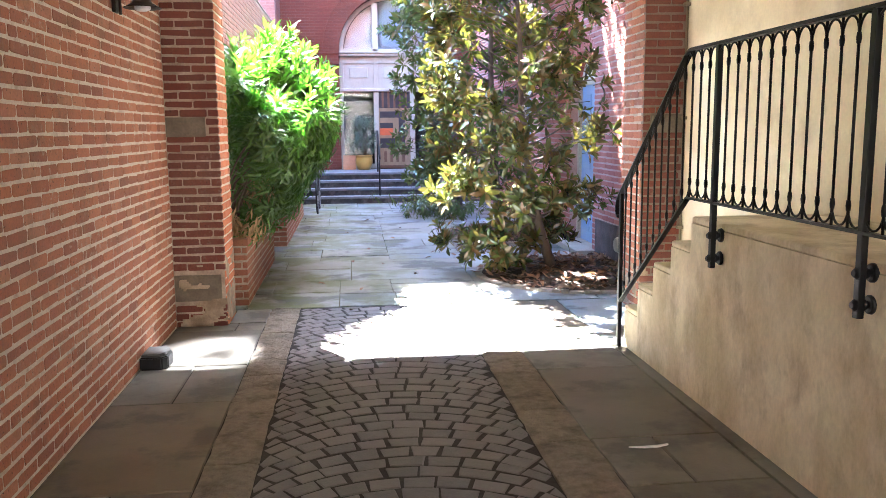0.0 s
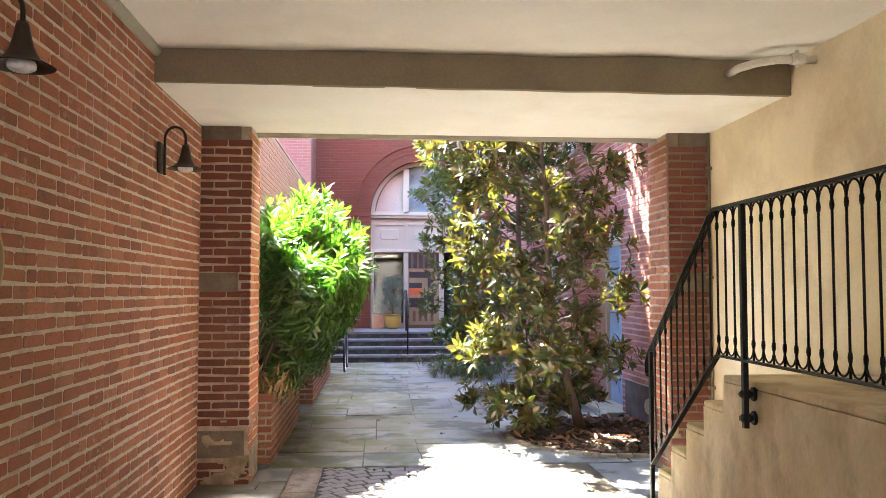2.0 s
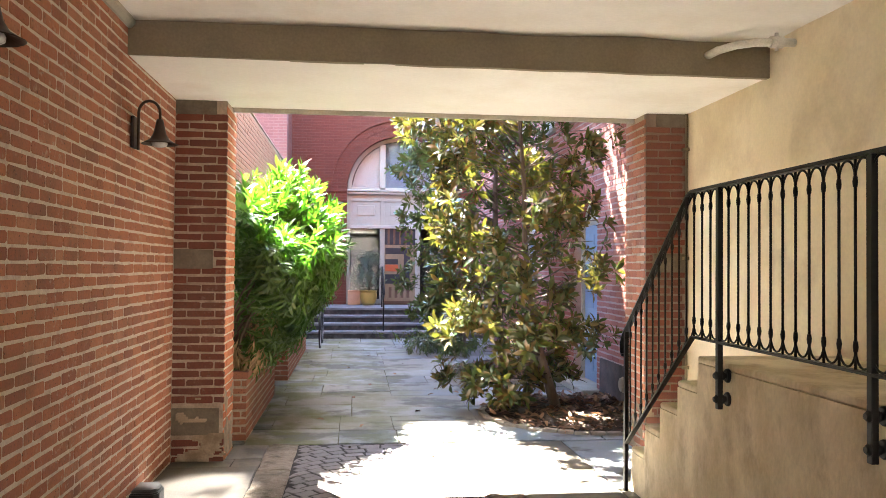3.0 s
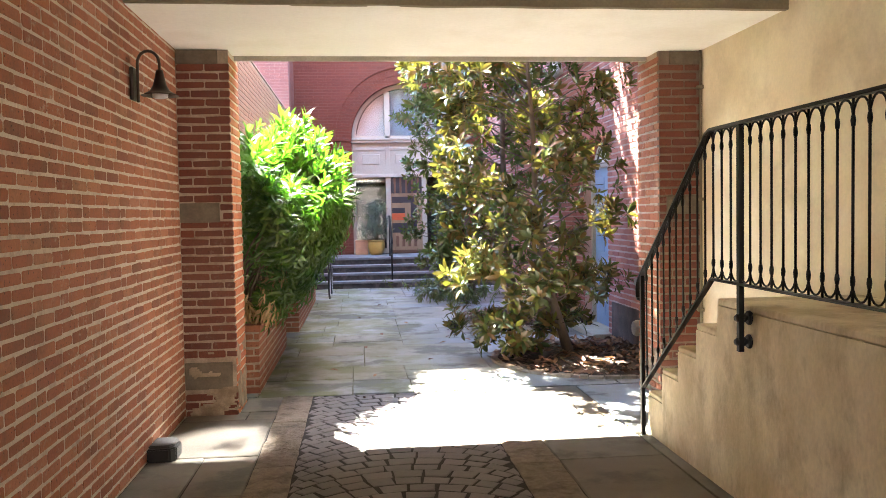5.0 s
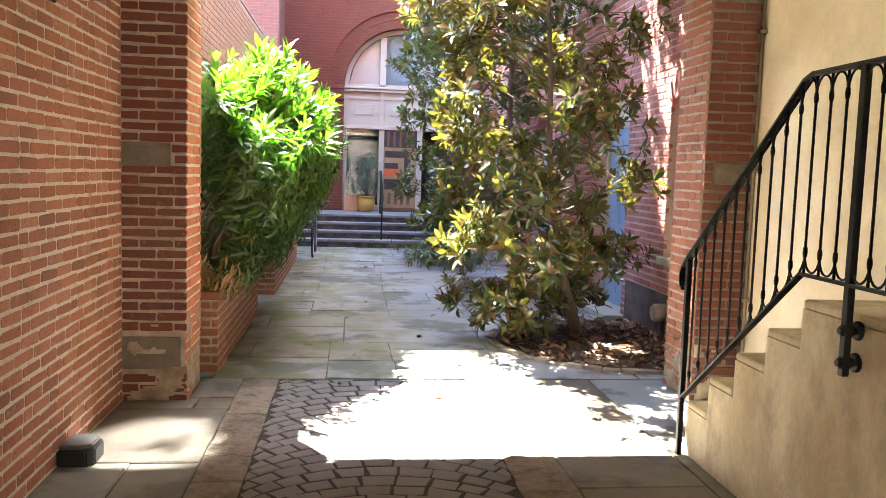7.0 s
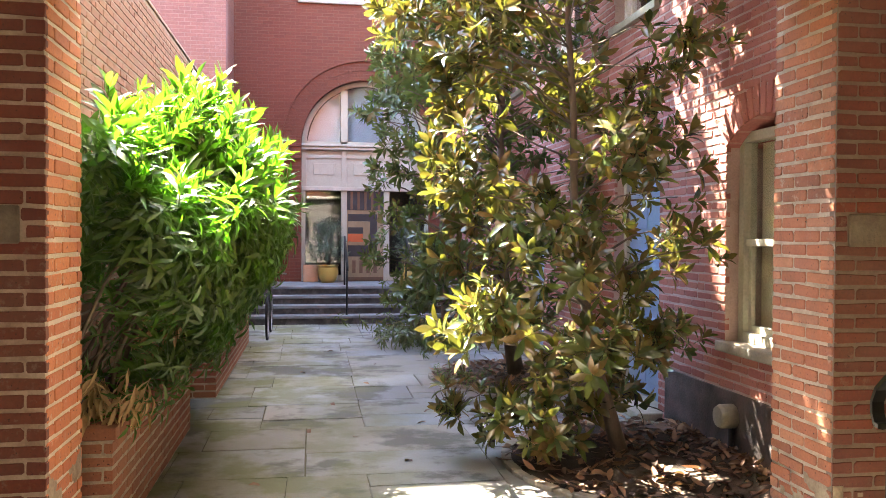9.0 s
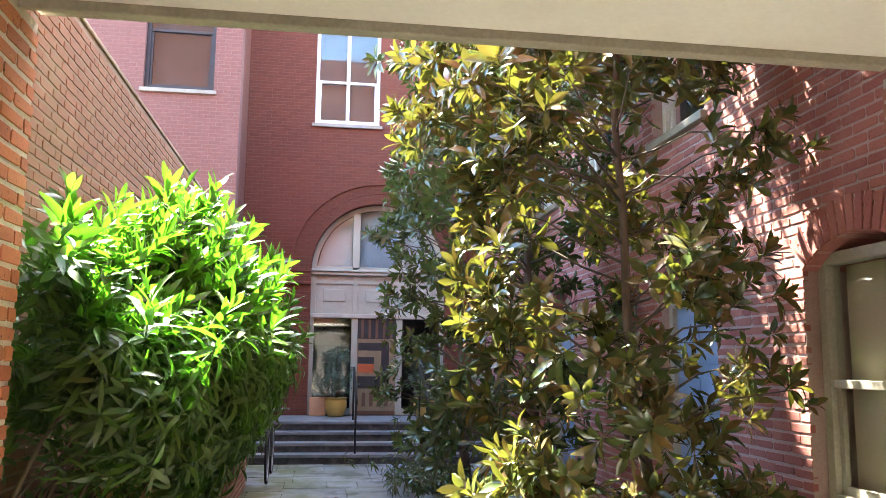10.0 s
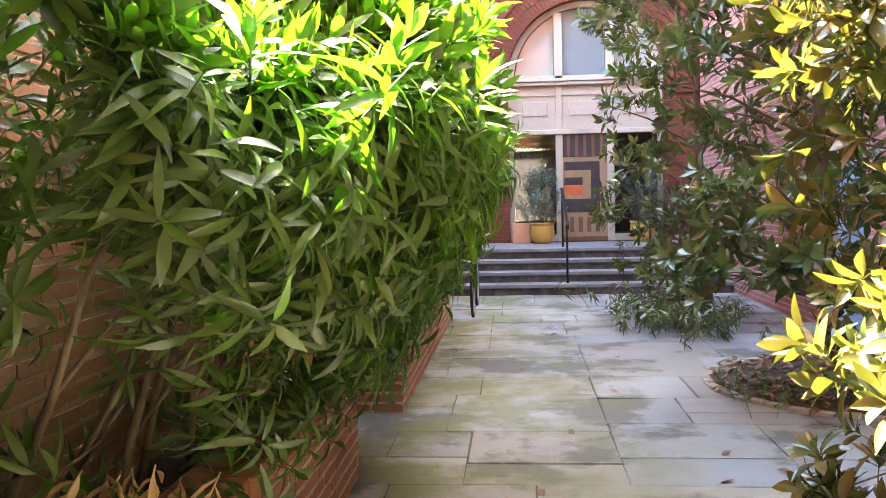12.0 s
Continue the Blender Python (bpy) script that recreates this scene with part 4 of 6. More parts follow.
# ---- small things of the passage ----
mt_brass = surface("brass_plate", (0.42, 0.31, 0.13), (0.50, 0.38, 0.17), 6, 80, 0.4, 0.1, 0.001, metal=0.7)
mt_black = surface("black_plastic", (0.006, 0.006, 0.006), (0.010, 0.010, 0.010), 6, 80, 0.4, 0.1, 0.001)
mt_greylid = surface("grey_plastic_lid", (0.05, 0.05, 0.05), (0.085, 0.085, 0.08), 6, 80, 0.5, 0.1, 0.001)
mt_pipe = surface("white_pipe", (0.62, 0.59, 0.52), (0.70, 0.67, 0.60), 6, 80, 0.5, 0.1, 0.001, (0.45, 0.42, 0.36), 3, 0.4)
plaque = thing("wall_plaque", "oval tan plaque fixed to the brick wall", "plaque", LEFT + 0.006, 2.97, 1.61)
bm = bmesh.new()
prism(bm, [(0.165 * math.cos(math.pi * i / 14), 0.16 * math.sin(math.pi * i / 14)) for i in range(28)], 0, 0.0, 0.018)
part("rim", bm, mt_brass, plaque)
bm = bmesh.new()
prism(bm, [(0.145 * math.cos(math.pi * i / 14), 0.14 * math.sin(math.pi * i / 14)) for i in range(28)], 0, 0.018, 0.022)
part("plate", bm, mt_tan, plaque)

bait = thing("bait_box", "black plastic box with grey lid beside the brick wall", "box", -1.30, 5.44, 0.0)
bm = bmesh.new()
prism(bm, [(-0.09, -0.11), (0.05, -0.11), (0.085, -0.07), (0.085, 0.08), (0.05, 0.12), (-0.09, 0.12)], 2, 0.0, 0.085)
bmesh.ops.bevel(bm, geom=bm.edges[:], offset=0.008, segments=2, affect="EDGES")
part("body", bm, mt_black, bait)
bm = bmesh.new()
prism(bm, [(-0.08, -0.10), (0.04, -0.10), (0.07, -0.06), (0.07, 0.07), (0.04, 0.11), (-0.08, 0.11)], 2, 0.086, 0.105)
bmesh.ops.bevel(bm, geom=bm.edges[:], offset=0.006, segments=2, affect="EDGES")
part("lid", bm, mt_greylid, bait)

conduit = thing("ceiling_pipe", "white painted pipe bending from the wall into the beam", "pipe", 0, 0, 0)
bm = bmesh.new()
tube(bm, [(2.74, 4.86, 2.955), (2.62, 4.86, 2.955), (2.50, 4.88, 2.955), (2.40, 4.95, 2.952), (2.33, 5.06, 2.945), (2.31, 5.175, 2.94)], 0.027, 10)
part("pipe", bm, mt_pipe, conduit)
bm = bmesh.new()
tube(bm, [(2.66, 4.86, 2.955), (2.58, 4.86, 2.955)], 0.038, 10)
tube(bm, [(2.62, 4.86, 2.90), (2.62, 4.86, 3.01)], 0.012, 8)
part("coupling", bm, mt_pipe, conduit, "pipe coupling with a small valve")
down = thing("down_pipe", "thin grey pipe up the corner of the pier", "pipe", 0, 0, 0)
bm = bmesh.new()
tube(bm, [(2.722, 6.505, 0.0), (2.722, 6.505, 2.81)], 0.011, 8)
for z in (0.7, 1.6, 2.5):
    box(bm, 2.69, 2.74, 6.482, 6.518, z, z + 0.025)
part("pipe", bm, mt_beam, down)
twig = thing("pale_twig", "short pale bent twig on the stone slab", "twig", 1.41, 3.64, 0.006)
bm = bmesh.new()
tube(bm, [(-0.10, 0.02, 0), (-0.03, 0.0, 0.004), (0.04, 0.005, 0.003), (0.10, 0.03, 0)], [0.004, 0.007, 0.007, 0.005], 6)
part("stick", bm, mt_pipe, twig)

# ---- wall box by the window ----
wbox = thing("meter_box", "small grey meter with a pipe on the house wall", "meter", COURT_R, 8.38, 0.0)
bm = bmesh.new()
tube(bm, [(-0.03, 0, 0.0), (-0.03, 0, 0.22)], 0.02, 8)
part("pipe", bm, mt_charcoal, wbox)
bm = bmesh.new()
tube(bm, [(-0.13, 0, 0.30), (-0.10, 0, 0.30), (0.0, 0, 0.30)], [0.07, 0.085, 0.085], 14)
part("dial_case", bm, mt_stone, wbox)

# ---- far steps' rails, pots, bicycle ----
def step_rail(x):
    r = thing("step_handrail", "thin black iron handrail on the far steps", "handrail", x, 17.4, 0.0, group="handrails of the far steps")
    for name, pts in (("post", [(0, 0.05, 0.15), (0, 0.05, 1.05)]), ("post", [(0, 1.15, 0.60), (0, 1.15, 1.48)]),
                      ("rail", [(0, -0.12, 0.92), (0, -0.10, 0.99), (0, 0.05, 1.07), (0, 1.15, 1.50), (0, 1.35, 1.50)])):
        bm = bmesh.new()
        tube(bm, pts, 0.018 if name == "post" else 0.022, 8)
        part(name, bm, mt_iron, r)
    return r


rail_a = step_rail(0.62)
copy_thing(rail_a, Matrix.Translation((1.78, 17.4, 0)))

mt_ochre = surface("ochre_glaze", (0.40, 0.27, 0.06), (0.50, 0.34, 0.09), 5, 60, 0.35, 0.15, 0.003, (0.28, 0.18, 0.05), 4, 0.5)
mt_terracotta = surface("terracotta", (0.50, 0.28, 0.15), (0.60, 0.36, 0.21), 5, 60, 0.8, 0.2, 0.003)
mt_silver = surface("bicycle_metal", (0.35, 0.35, 0.36), (0.45, 0.45, 0.46), 6, 60, 0.35, 0.1, 0.001, metal=0.8)
mt_rubber = surface("tyre_rubber", (0.02, 0.02, 0.02), (0.03, 0.03, 0.03), 6, 60, 0.8, 0.1, 0.001)


def pot(name, x, y):
    p = thing(name, "ochre glazed pot with a leafy shrub on the landing", "potted plant", x, y, LAND, group="pots by the doorway")
    bm = bmesh.new()
    lathe(bm, [(0.001, 0.0), (0.13, 0.0), (0.17, 0.06), (0.205, 0.18), (0.20, 0.28), (0.185, 0.31), (0.21, 0.33), (0.21, 0.35), (0.175, 0.35), (0.17, 0.30), (0.001, 0.29)], 0, 0)
    part("pot", bm, mt_ochre, p, "ochre glazed pot")
    return p


pots = [pot("potted_plant", 0.33, 19.45), pot("potted_plant", 1.98, 19.45)]
tan_box = thing("terracotta_box", "low terracotta box against the window", "planter", -0.02, 19.72, LAND)
boxes("box", mt_terracotta, tan_box, (-0.14, 0.16, -0.1, 0.1, 0.0, 0.34), bevel=0.01)

bike = thing("bicycle", "dark bicycle parked beside the shrubs", "bicycle", -0.62, 15.3, 0.0)
for dy in (0.0, 1.02):
    bm = bmesh.new()
    tube(bm, [(0, dy + 0.33 * math.cos(2 * math.pi * i / 28), 0.34 + 0.33 * math.sin(2 * math.pi * i / 28)) for i in range(29)], 0.018, 6, caps=False)
    w = part("wheel", bm, mt_rubber, bike)
    bm = bmesh.new()
    tube(bm, [(0, dy + 0.31 * math.cos(2 * math.pi * i / 28), 0.34 + 0.31 * math.sin(2 * math.pi * i / 28)) for i in range(29)], 0.009, 5, caps=False)
    for i in range(14):
        t = math.pi * i / 7
        tube(bm, [(0, dy, 0.34), (0, dy + 0.31 * math.cos(t), 0.34 + 0.31 * math.sin(t))], 0.0015, 3)
    part("rim", bm, mt_silver, w)
bm = bmesh.new()
for a, b in (((0, 0.08, 0.78), (0, 0.0, 0.34)), ((0, 0.12, 0.72), (0, 0.55, 0.30)), ((0, 0.10, 0.80), (0, 0.66, 0.80)), ((0, 0.68, 0.88), (0, 0.55, 0.30)), ((0, 0.55, 0.30), (0, 1.02, 0.34)), ((0, 0.66, 0.78), (0, 1.02, 0.34))):
    tube(bm, [a, b], 0.016, 8)
part("bicycle_frame", bm, mt_charcoal, bike)
bm = bmesh.new()
tube(bm, [(-0.26, 0.16, 0.96), (-0.2, 0.06, 0.97), (0, 0.06, 0.94), (0.2, 0.06, 0.97), (0.26, 0.16, 0.96)], 0.012, 8)
tube(bm, [(0, 0.06, 0.94), (0, 0.09, 0.76)], 0.014, 8)
part("handlebar", bm, mt_silver, bike)
bm = bmesh.new()
box(bm, -0.06, 0.06, 0.58, 0.84, 0.88, 0.93, bevel=0.02)
part("saddle", bm, mt_black, bike)

# ---- brick planters ----
def planter(y0, y1, x1, h):
    p = thing("brick_planter", "low red brick planter along the garden wall, filled with soil", "planter", 0, 0, 0, group="planters along the garden wall")
    boxes("brick_wall", mt_mortar_pier, p, (x1 - 0.20, x1 - 0.004, y0 + 0.004, y1, -0.05, h - 0.005), (GARDEN, x1 - 0.20, y0 + 0.004, y0 + 0.2, -0.05, h - 0.005), (GARDEN, x1 - 0.2, y1 - 0.2, y1, -0.05, h - 0.005))
    boxes("soil", mt_soil, p, (GARDEN, x1 - 0.19, y0 + 0.19, y1 - 0.19, 0, h - 0.07))
    bricks(p, (x1 - 0.004, y0, 0), (0, 1, 0), (1, 0, 0), y1 - y0, h, mt_brick_planter, near=(0, 4, 0, 1), seed=21, headers=0, limit=220)
    bricks(p, (GARDEN, y0 + 0.004, 0), (1, 0, 0), (0, -1, 0), x1 - GARDEN, h, mt_brick_planter, near=(0, 1, 0, 1), seed=22, headers=0, limit=60)
    y = y0
    me = None
    while y < y1 - 0.1:
        if me is None:
            bm = bmesh.new()
            box(bm, -0.205, 0.012, 0.004, 0.098, -0.055, 0.004, bevel=0.005)
            me = mesh_of("cap_brick", bm, mt_brick_planter)
        child("cap_brick", me, p, Matrix.Translation((x1, y, h + 0.052)))
        y += 0.102
    return p


planter(7.26, 9.80, -0.92, 0.54)
planter(11.02, 15.0, -0.86, 0.50)

# thin slab added in place of soot-darkened brick at the wall's foot
mt_soot_slab = surface("soot_dark_slab", (0.035, 0.03, 0.03), (0.11, 0.085, 0.075), 3.5, 60, 0.9, 0.8, 0.012, (0.16, 0.09, 0.075), 4, 0.5)
patch = tagged(boxes("soot_slab", mt_soot_slab, None, (COURT_R - 0.014, COURT_R + 0.01, 7.06, 9.5, 0.0, 0.46), bevel=0.006), "dark slab standing in for the sooty brick foot of the house wall", "plinth", kind="structure")


# ---- plants ----
mt_laurel = leafy("laurel_leaf", [(0.066, 0.102, 0.018), (0.088, 0.130, 0.022), (0.052, 0.080, 0.016), (0.105, 0.145, 0.026), (0.075, 0.112, 0.020), (0.045, 0.068, 0.015)], 0, (0.13, 0.52, 0.008), 0.42, 0.33)
mt_magnolia = leafy("magnolia_leaf", [(0.040, 0.070, 0.026), (0.065, 0.092, 0.026), (0.17, 0.095, 0.038), (0.034, 0.060, 0.026), (0.11, 0.125, 0.026), (0.05, 0.080, 0.028), (0.17, 0.095, 0.036), (0.085, 0.095, 0.03), (0.038, 0.066, 0.027), (0.12, 0.088, 0.034)], 0, (0.36, 0.35, 0.03), 0.20, 0.13)
mt_magnolia_dark = leafy("dark_magnolia_leaf", [(0.04, 0.08, 0.03), (0.055, 0.10, 0.038), (0.035, 0.068, 0.028), (0.10, 0.09, 0.04), (0.06, 0.105, 0.04)], 0, (0.30, 0.36, 0.05), 0.2, 0.25)
mt_deadleaf = leafy("dry_leaf", [(0.48, 0.31, 0.14), (0.55, 0.38, 0.19), (0.40, 0.24, 0.10)], 0, (0.6, 0.4, 0.2), 0.7, 0.3)
mt_litter = leafy("leaf_litter", [(0.16, 0.075, 0.035), (0.24, 0.12, 0.06), (0.12, 0.055, 0.03), (0.32, 0.18, 0.09), (0.09, 0.045, 0.028)], 0, (0.3, 0.15, 0.06), 0.6, 0.1)
mt_grey_leaf = leafy("grey_green_leaf", [(0.07, 0.11, 0.06), (0.12, 0.165, 0.095), (0.05, 0.085, 0.045)], 0, (0.3, 0.4, 0.15), 0.45, 0.15)
mt_bark = surface("grey_brown_bark", (0.075, 0.055, 0.04), (0.13, 0.10, 0.075), 14, 90, 0.9, 0.9, 0.010, (0.07, 0.055, 0.04), 6, 0.5, stretch=(1, 1, 0.4))
mt_stem = surface("olive_stem", (0.10, 0.075, 0.045), (0.17, 0.125, 0.075), 12, 90, 0.85, 0.5, 0.004)


def leaf_points(length, width, bend, fold, curl=0.0, segs=4, blunt=0.85):
    """A pointed leaf along +y, arched down by bend and folded at its rib."""
    v, f = [], []
    for i in range(segs + 1):
        t = i / segs
        w = width / 2 * max(0.04, math.sin(math.pi * (0.05 + 0.95 * t) ** blunt)) if i < segs else 0.0015
        a = bend * t
        y = length * t * (1 - 0.18 * abs(a))
        z = -length * t * math.sin(a) * 0.6
        v += [(-w, y, z + fold * w + curl * w * t), (0, y, z), (w, y, z + fold * w - curl * w * t)]
    for i in range(segs):
        b = 3 * i
        f += [(b, b + 1, b + 4, b + 3), (b + 1, b + 2, b + 5, b + 4)]
    return v, f


def sprig(seed, kind):
    """Points and faces of one sprig that grows along +z."""
    rng = random.Random(seed)
    v, f = [], []

    def add(m, lp, lf):
        b = len(v)
        v.extend(tuple(m @ Vector(p)) for p in lp)
        f.extend(tuple(b + k for k in fc) for fc in lf)
    if kind == "magnolia":
        n, stem = rng.randint(9, 12), 0.07
        for i in range(n):
            t = i / n
            lp, lf = leaf_points(rng.uniform(0.12, 0.19), rng.uniform(0.044, 0.062), rng.uniform(0.1, 0.8), rng.uniform(0.15, 0.5), rng.uniform(-0.3, 0.3), 5, 1.25)
            lift = 15 + 60 * t + rng.uniform(-14, 14)
            add(Matrix.Translation((0, 0, stem * t)) @ Matrix.Rotation(2.4 * i + rng.uniform(-0.3, 0.3), 4, "Z") @ Matrix.Rotation(radians(lift), 4, "X") @ Matrix.Translation((0, 0.01, 0)) @ Matrix.Rotation(rng.uniform(-0.5, 0.5), 4, "Y"), lp, lf)
    elif kind == "laurel":
        n, stem = rng.randint(13, 17), 0.24
        for i in range(n):
            t = i / n
            lp, lf = leaf_points(rng.uniform(0.13, 0.20), rng.uniform(0.023, 0.035), rng.uniform(0.35, 1.1), rng.uniform(0.1, 0.4), rng.uniform(-0.2, 0.2))
            lift = -55 + 85 * t + rng.uniform(-18, 18)
            add(Matrix.Translation((0, 0, stem * t ** 0.7)) @ Matrix.Rotation(2.4 * i + rng.uniform(-0.4, 0.4), 4, "Z") @ Matrix.Rotation(radians(lift), 4, "X") @ Matrix.Translation((0, 0.008, 0)) @ Matrix.Rotation(rng.uniform(-0.6, 0.6), 4, "Y"), lp, lf)
    elif kind == "laurel_top":
        n, stem = rng.randint(9, 12), 0.14
        for i in range(n):
            t = i / n
            lp, lf = leaf_points(rng.uniform(0.11, 0.15), rng.uniform(0.028, 0.040), rng.uniform(0.0, 0.6), rng.uniform(0.1, 0.4), rng.uniform(-0.2, 0.2), 4, 1.1)
            lift = 25 + 50 * t + rng.uniform(-14, 14)
            add(Matrix.Translation((0, 0, stem * t)) @ Matrix.Rotation(2.4 * i + rng.uniform(-0.4, 0.4), 4, "Z") @ Matrix.Rotation(radians(lift), 4, "X") @ Matrix.Translation((0, 0.008, 0)) @ Matrix.Rotation(rng.uniform(-0.5, 0.5), 4, "Y"), lp, lf)
    elif kind == "dry":
        n, stem = 8, 0.12
        for i in range(n):
            lp, lf = leaf_points(rng.uniform(0.09, 0.13), rng.uniform(0.018, 0.028), rng.uniform(0.3, 1.0), rng.uniform(0.4, 0.9), rng.uniform(-0.8, 0.8))
            add(Matrix.Translation((0, 0, stem * i / n)) @ Matrix.Rotation(2.4 * i, 4, "Z") @ Matrix.Rotation(radians(-50 + rng.uniform(-25, 25)), 4, "X"), lp, lf)
    else:
        n, stem = 26, 0.22
        for i in range(n):
            t = i / n
            lp, lf = leaf_points(rng.uniform(0.04, 0.06), rng.uniform(0.018, 0.026), rng.uniform(0.1, 0.6), 0.3, 0.0, 2)
            add(Matrix.Translation((rng.gauss(0, 0.03), rng.gauss(0, 0.03), stem * t)) @ Matrix.Rotation(2.4 * i, 4, "Z") @ Matrix.Rotation(radians(rng.uniform(-20, 60)), 4, "X"), lp, lf)
    # the thin stalk
    b = len(v)
    for z, r in ((-0.06, 0.004), (stem, 0.0025)):
        v += [(r * math.cos(2.1 * k), r * math.sin(2.1 * k), z) for k in range(3)]
    f += [(b + k, b + (k + 1) % 3, b + 3 + (k + 1) % 3, b + 3 + k) for k in range(3)]
    return v, f


def plain_mesh(name, v, f, material, smooth=True):
    me = bpy.data.meshes.new(name)
    me.from_pydata(v, [], f)
    me.materials.append(material)
    if smooth:
        me.polygons.foreach_set("use_smooth", [True] * len(me.polygons))
    return me


def foliage(parent, kind, material, poses, single, part_name="sprig", seeds=6):
    """Sprigs at the poses: the first ones as parts that share meshes, the rest joined."""
    shapes = [sprig(100 + s, kind) for s in range(seeds)]
    meshes = [plain_mesh(part_name, v, f, material) for v, f in shapes]
    arrays = [np.array(v) for v, f in shapes]
    jv, jf, base = [], [], 0
    for i, m in enumerate(poses):
        k = i % seeds
        if i < single:
            child(part_name, meshes[k], parent, m)
        else:
            mm = np.array(m)
            pts = arrays[k] @ mm[:3, :3].T + mm[:3, 3]
            jv.extend(pts.tolist())
            jf.extend(tuple(base + q for q in fc) for fc in shapes[k][1])
            base += len(pts)
    if jf:
        ob = new("foliage", plain_mesh("foliage", jv, jf, material))
        ob.parent = parent
        ob["kind"] = "stuff"


def aim(p, d, scale, spin):
    """The pose of a sprig at p that grows along d."""
    q = Vector(d).normalized().to_track_quat("Z", "Y").to_matrix().to_4x4()
    return Matrix.Translation(p) @ q @ Matrix.Rotation(spin, 4, "Z") @ Matrix.Scale(scale, 4)


def lerp_table(table, x):
    for (x0, *a), (x1, *b) in zip(table, table[1:]):
        if x <= x1:
            t = max(0.0, (x - x0) / (x1 - x0))
            return [p + (q - p) * t for p, q in zip(a, b)]
    return list(table[-1][1:])


def hedge(name, label, y0, y1, top, reach, count, single, seed, base_z):
    """A laurel that leans out over the planter: top(y) is its height, reach(y, z) how far it leans out in x."""
    rng = random.Random(seed)
    h = thing(name, label, "shrub", -1.2, (y0 + y1) / 2, base_z, group="laurels along the garden wall")
    inv = Matrix.Translation(-h.location)
    stems = []
    for k in range(int((y1 - y0) / 0.22)):
        y = y0 + 0.12 + 0.22 * k + rng.uniform(-0.06, 0.06)
        x = rng.uniform(-1.36, -1.12)
        zt = top(y) * rng.uniform(0.75, 0.95)
        xt = -1.25 + (reach(y, zt * 0.8) + 1.25) * rng.uniform(0.3, 0.9)
        pts = [inv @ Vector((x + (xt - x) * t ** 1.5 + rng.gauss(0, 0.02), y + rng.gauss(0, 0.04), base_z - 0.05 + (zt - base_z) * t)) for t in (0, 0.25, 0.5, 0.75, 1)]
        bm = bmesh.new()
        tube(bm, pts, [0.017, 0.014, 0.011, 0.008, 0.004], 6)
        for q in range(3):
            a = pts[1 + q]
            tube(bm, [a, a + Vector((rng.uniform(0.1, 0.25), rng.uniform(-0.15, 0.15), rng.uniform(0.12, 0.25)))], [0.008, 0.004], 5)
        part("stem", bm, mt_stem, h)
    poses = []
    while len(poses) < count:
        y = rng.uniform(y0 - 0.05, y1 + 0.1)
        zt = top(y) * (1 + 0.12 * noise.noise((y * 3.1, seed, 0)))
        t = rng.random() ** 0.75
        z = base_z + 0.08 + (zt - base_z - 0.10) * t
        if z < base_z + 0.7 and rng.random() < (0.65 if y < 8.3 else 0.5):
            continue
        if z > 1.7 and rng.random() < 0.3:
            continue
        xr = reach(y, z) + 0.12 * noise.noise((y * 2.4, z * 2.4, seed))
        x = xr - abs(rng.gauss(0, 0.16)) if rng.random() < 0.72 else rng.uniform(-1.42, xr)
        if x < -1.42 or z > zt - 0.42 * ((x + 0.80) / 0.62) ** 2 + 0.12 * noise.noise((x * 4, y * 4, seed)):
            continue
        if y < 8.3 and z > 1.25 and rng.random() < 0.4:
            continue
        # the foot of the shrub is bare stems with a few tufts
        bare = 0.9 * min(1.0, max(0.0, (1.40 - z) / 0.35)) * min(1.0, max(0.0, (8.9 - y) / 0.4))
        tuft = noise.noise((x * 2.2 + seed, y * 2.6, z * 2.6))
        if rng.random() < bare and tuft < 0.16 or tuft < -0.48 and z < 1.6:
            continue
        out = (x + 1.35) / max(0.2, xr + 1.35)
        up = (z - base_z) / (zt - base_z)
        d = (0.25 + 1.0 * out * (1 - 0.5 * up) + rng.gauss(0, 0.3), rng.gauss(-0.15 if y < y0 + 0.5 else 0, 0.4), -0.5 + 1.65 * up ** 1.3 + rng.gauss(0, 0.3))
        poses.append(aim(inv @ Vector((x, y, z)), d, rng.uniform(0.6, 0.9), rng.uniform(0, 6.28)))
        # young shoots stand out beyond the mass
        if up > 0.45 and out > 0.75 and rng.random() < 0.07:
            tip = Vector((rng.uniform(0.0, 0.6), rng.gauss(0, 0.25), rng.uniform(0.35, 1.0))).normalized()
            for k in range(3):
                poses.append(aim(inv @ (Vector((x, y, z)) + tip * (0.06 + 0.09 * k)), tip, rng.uniform(0.65, 0.95), rng.uniform(0, 6.28)))
    poses.sort(key=lambda m: m.translation.y)
    high = [m @ Matrix.Scale(1.25, 4) for m in poses if m.translation.z + base_z > 1.62]
    foliage(h, "laurel", mt_laurel, [m for m in poses if m.translation.z + base_z <= 1.62], single)
    foliage(h, "laurel_top", mt_laurel, high, 120, "top_sprig")
    return h


def near_top(y):
    return lerp_table([(7.2, 1.90), (7.8, 2.08), (8.3, 2.34), (8.6, 2.38), (9.0, 2.28), (9.6, 2.06), (10.4, 1.95), (12.0, 1.80), (15, 1.55)], y)[0]


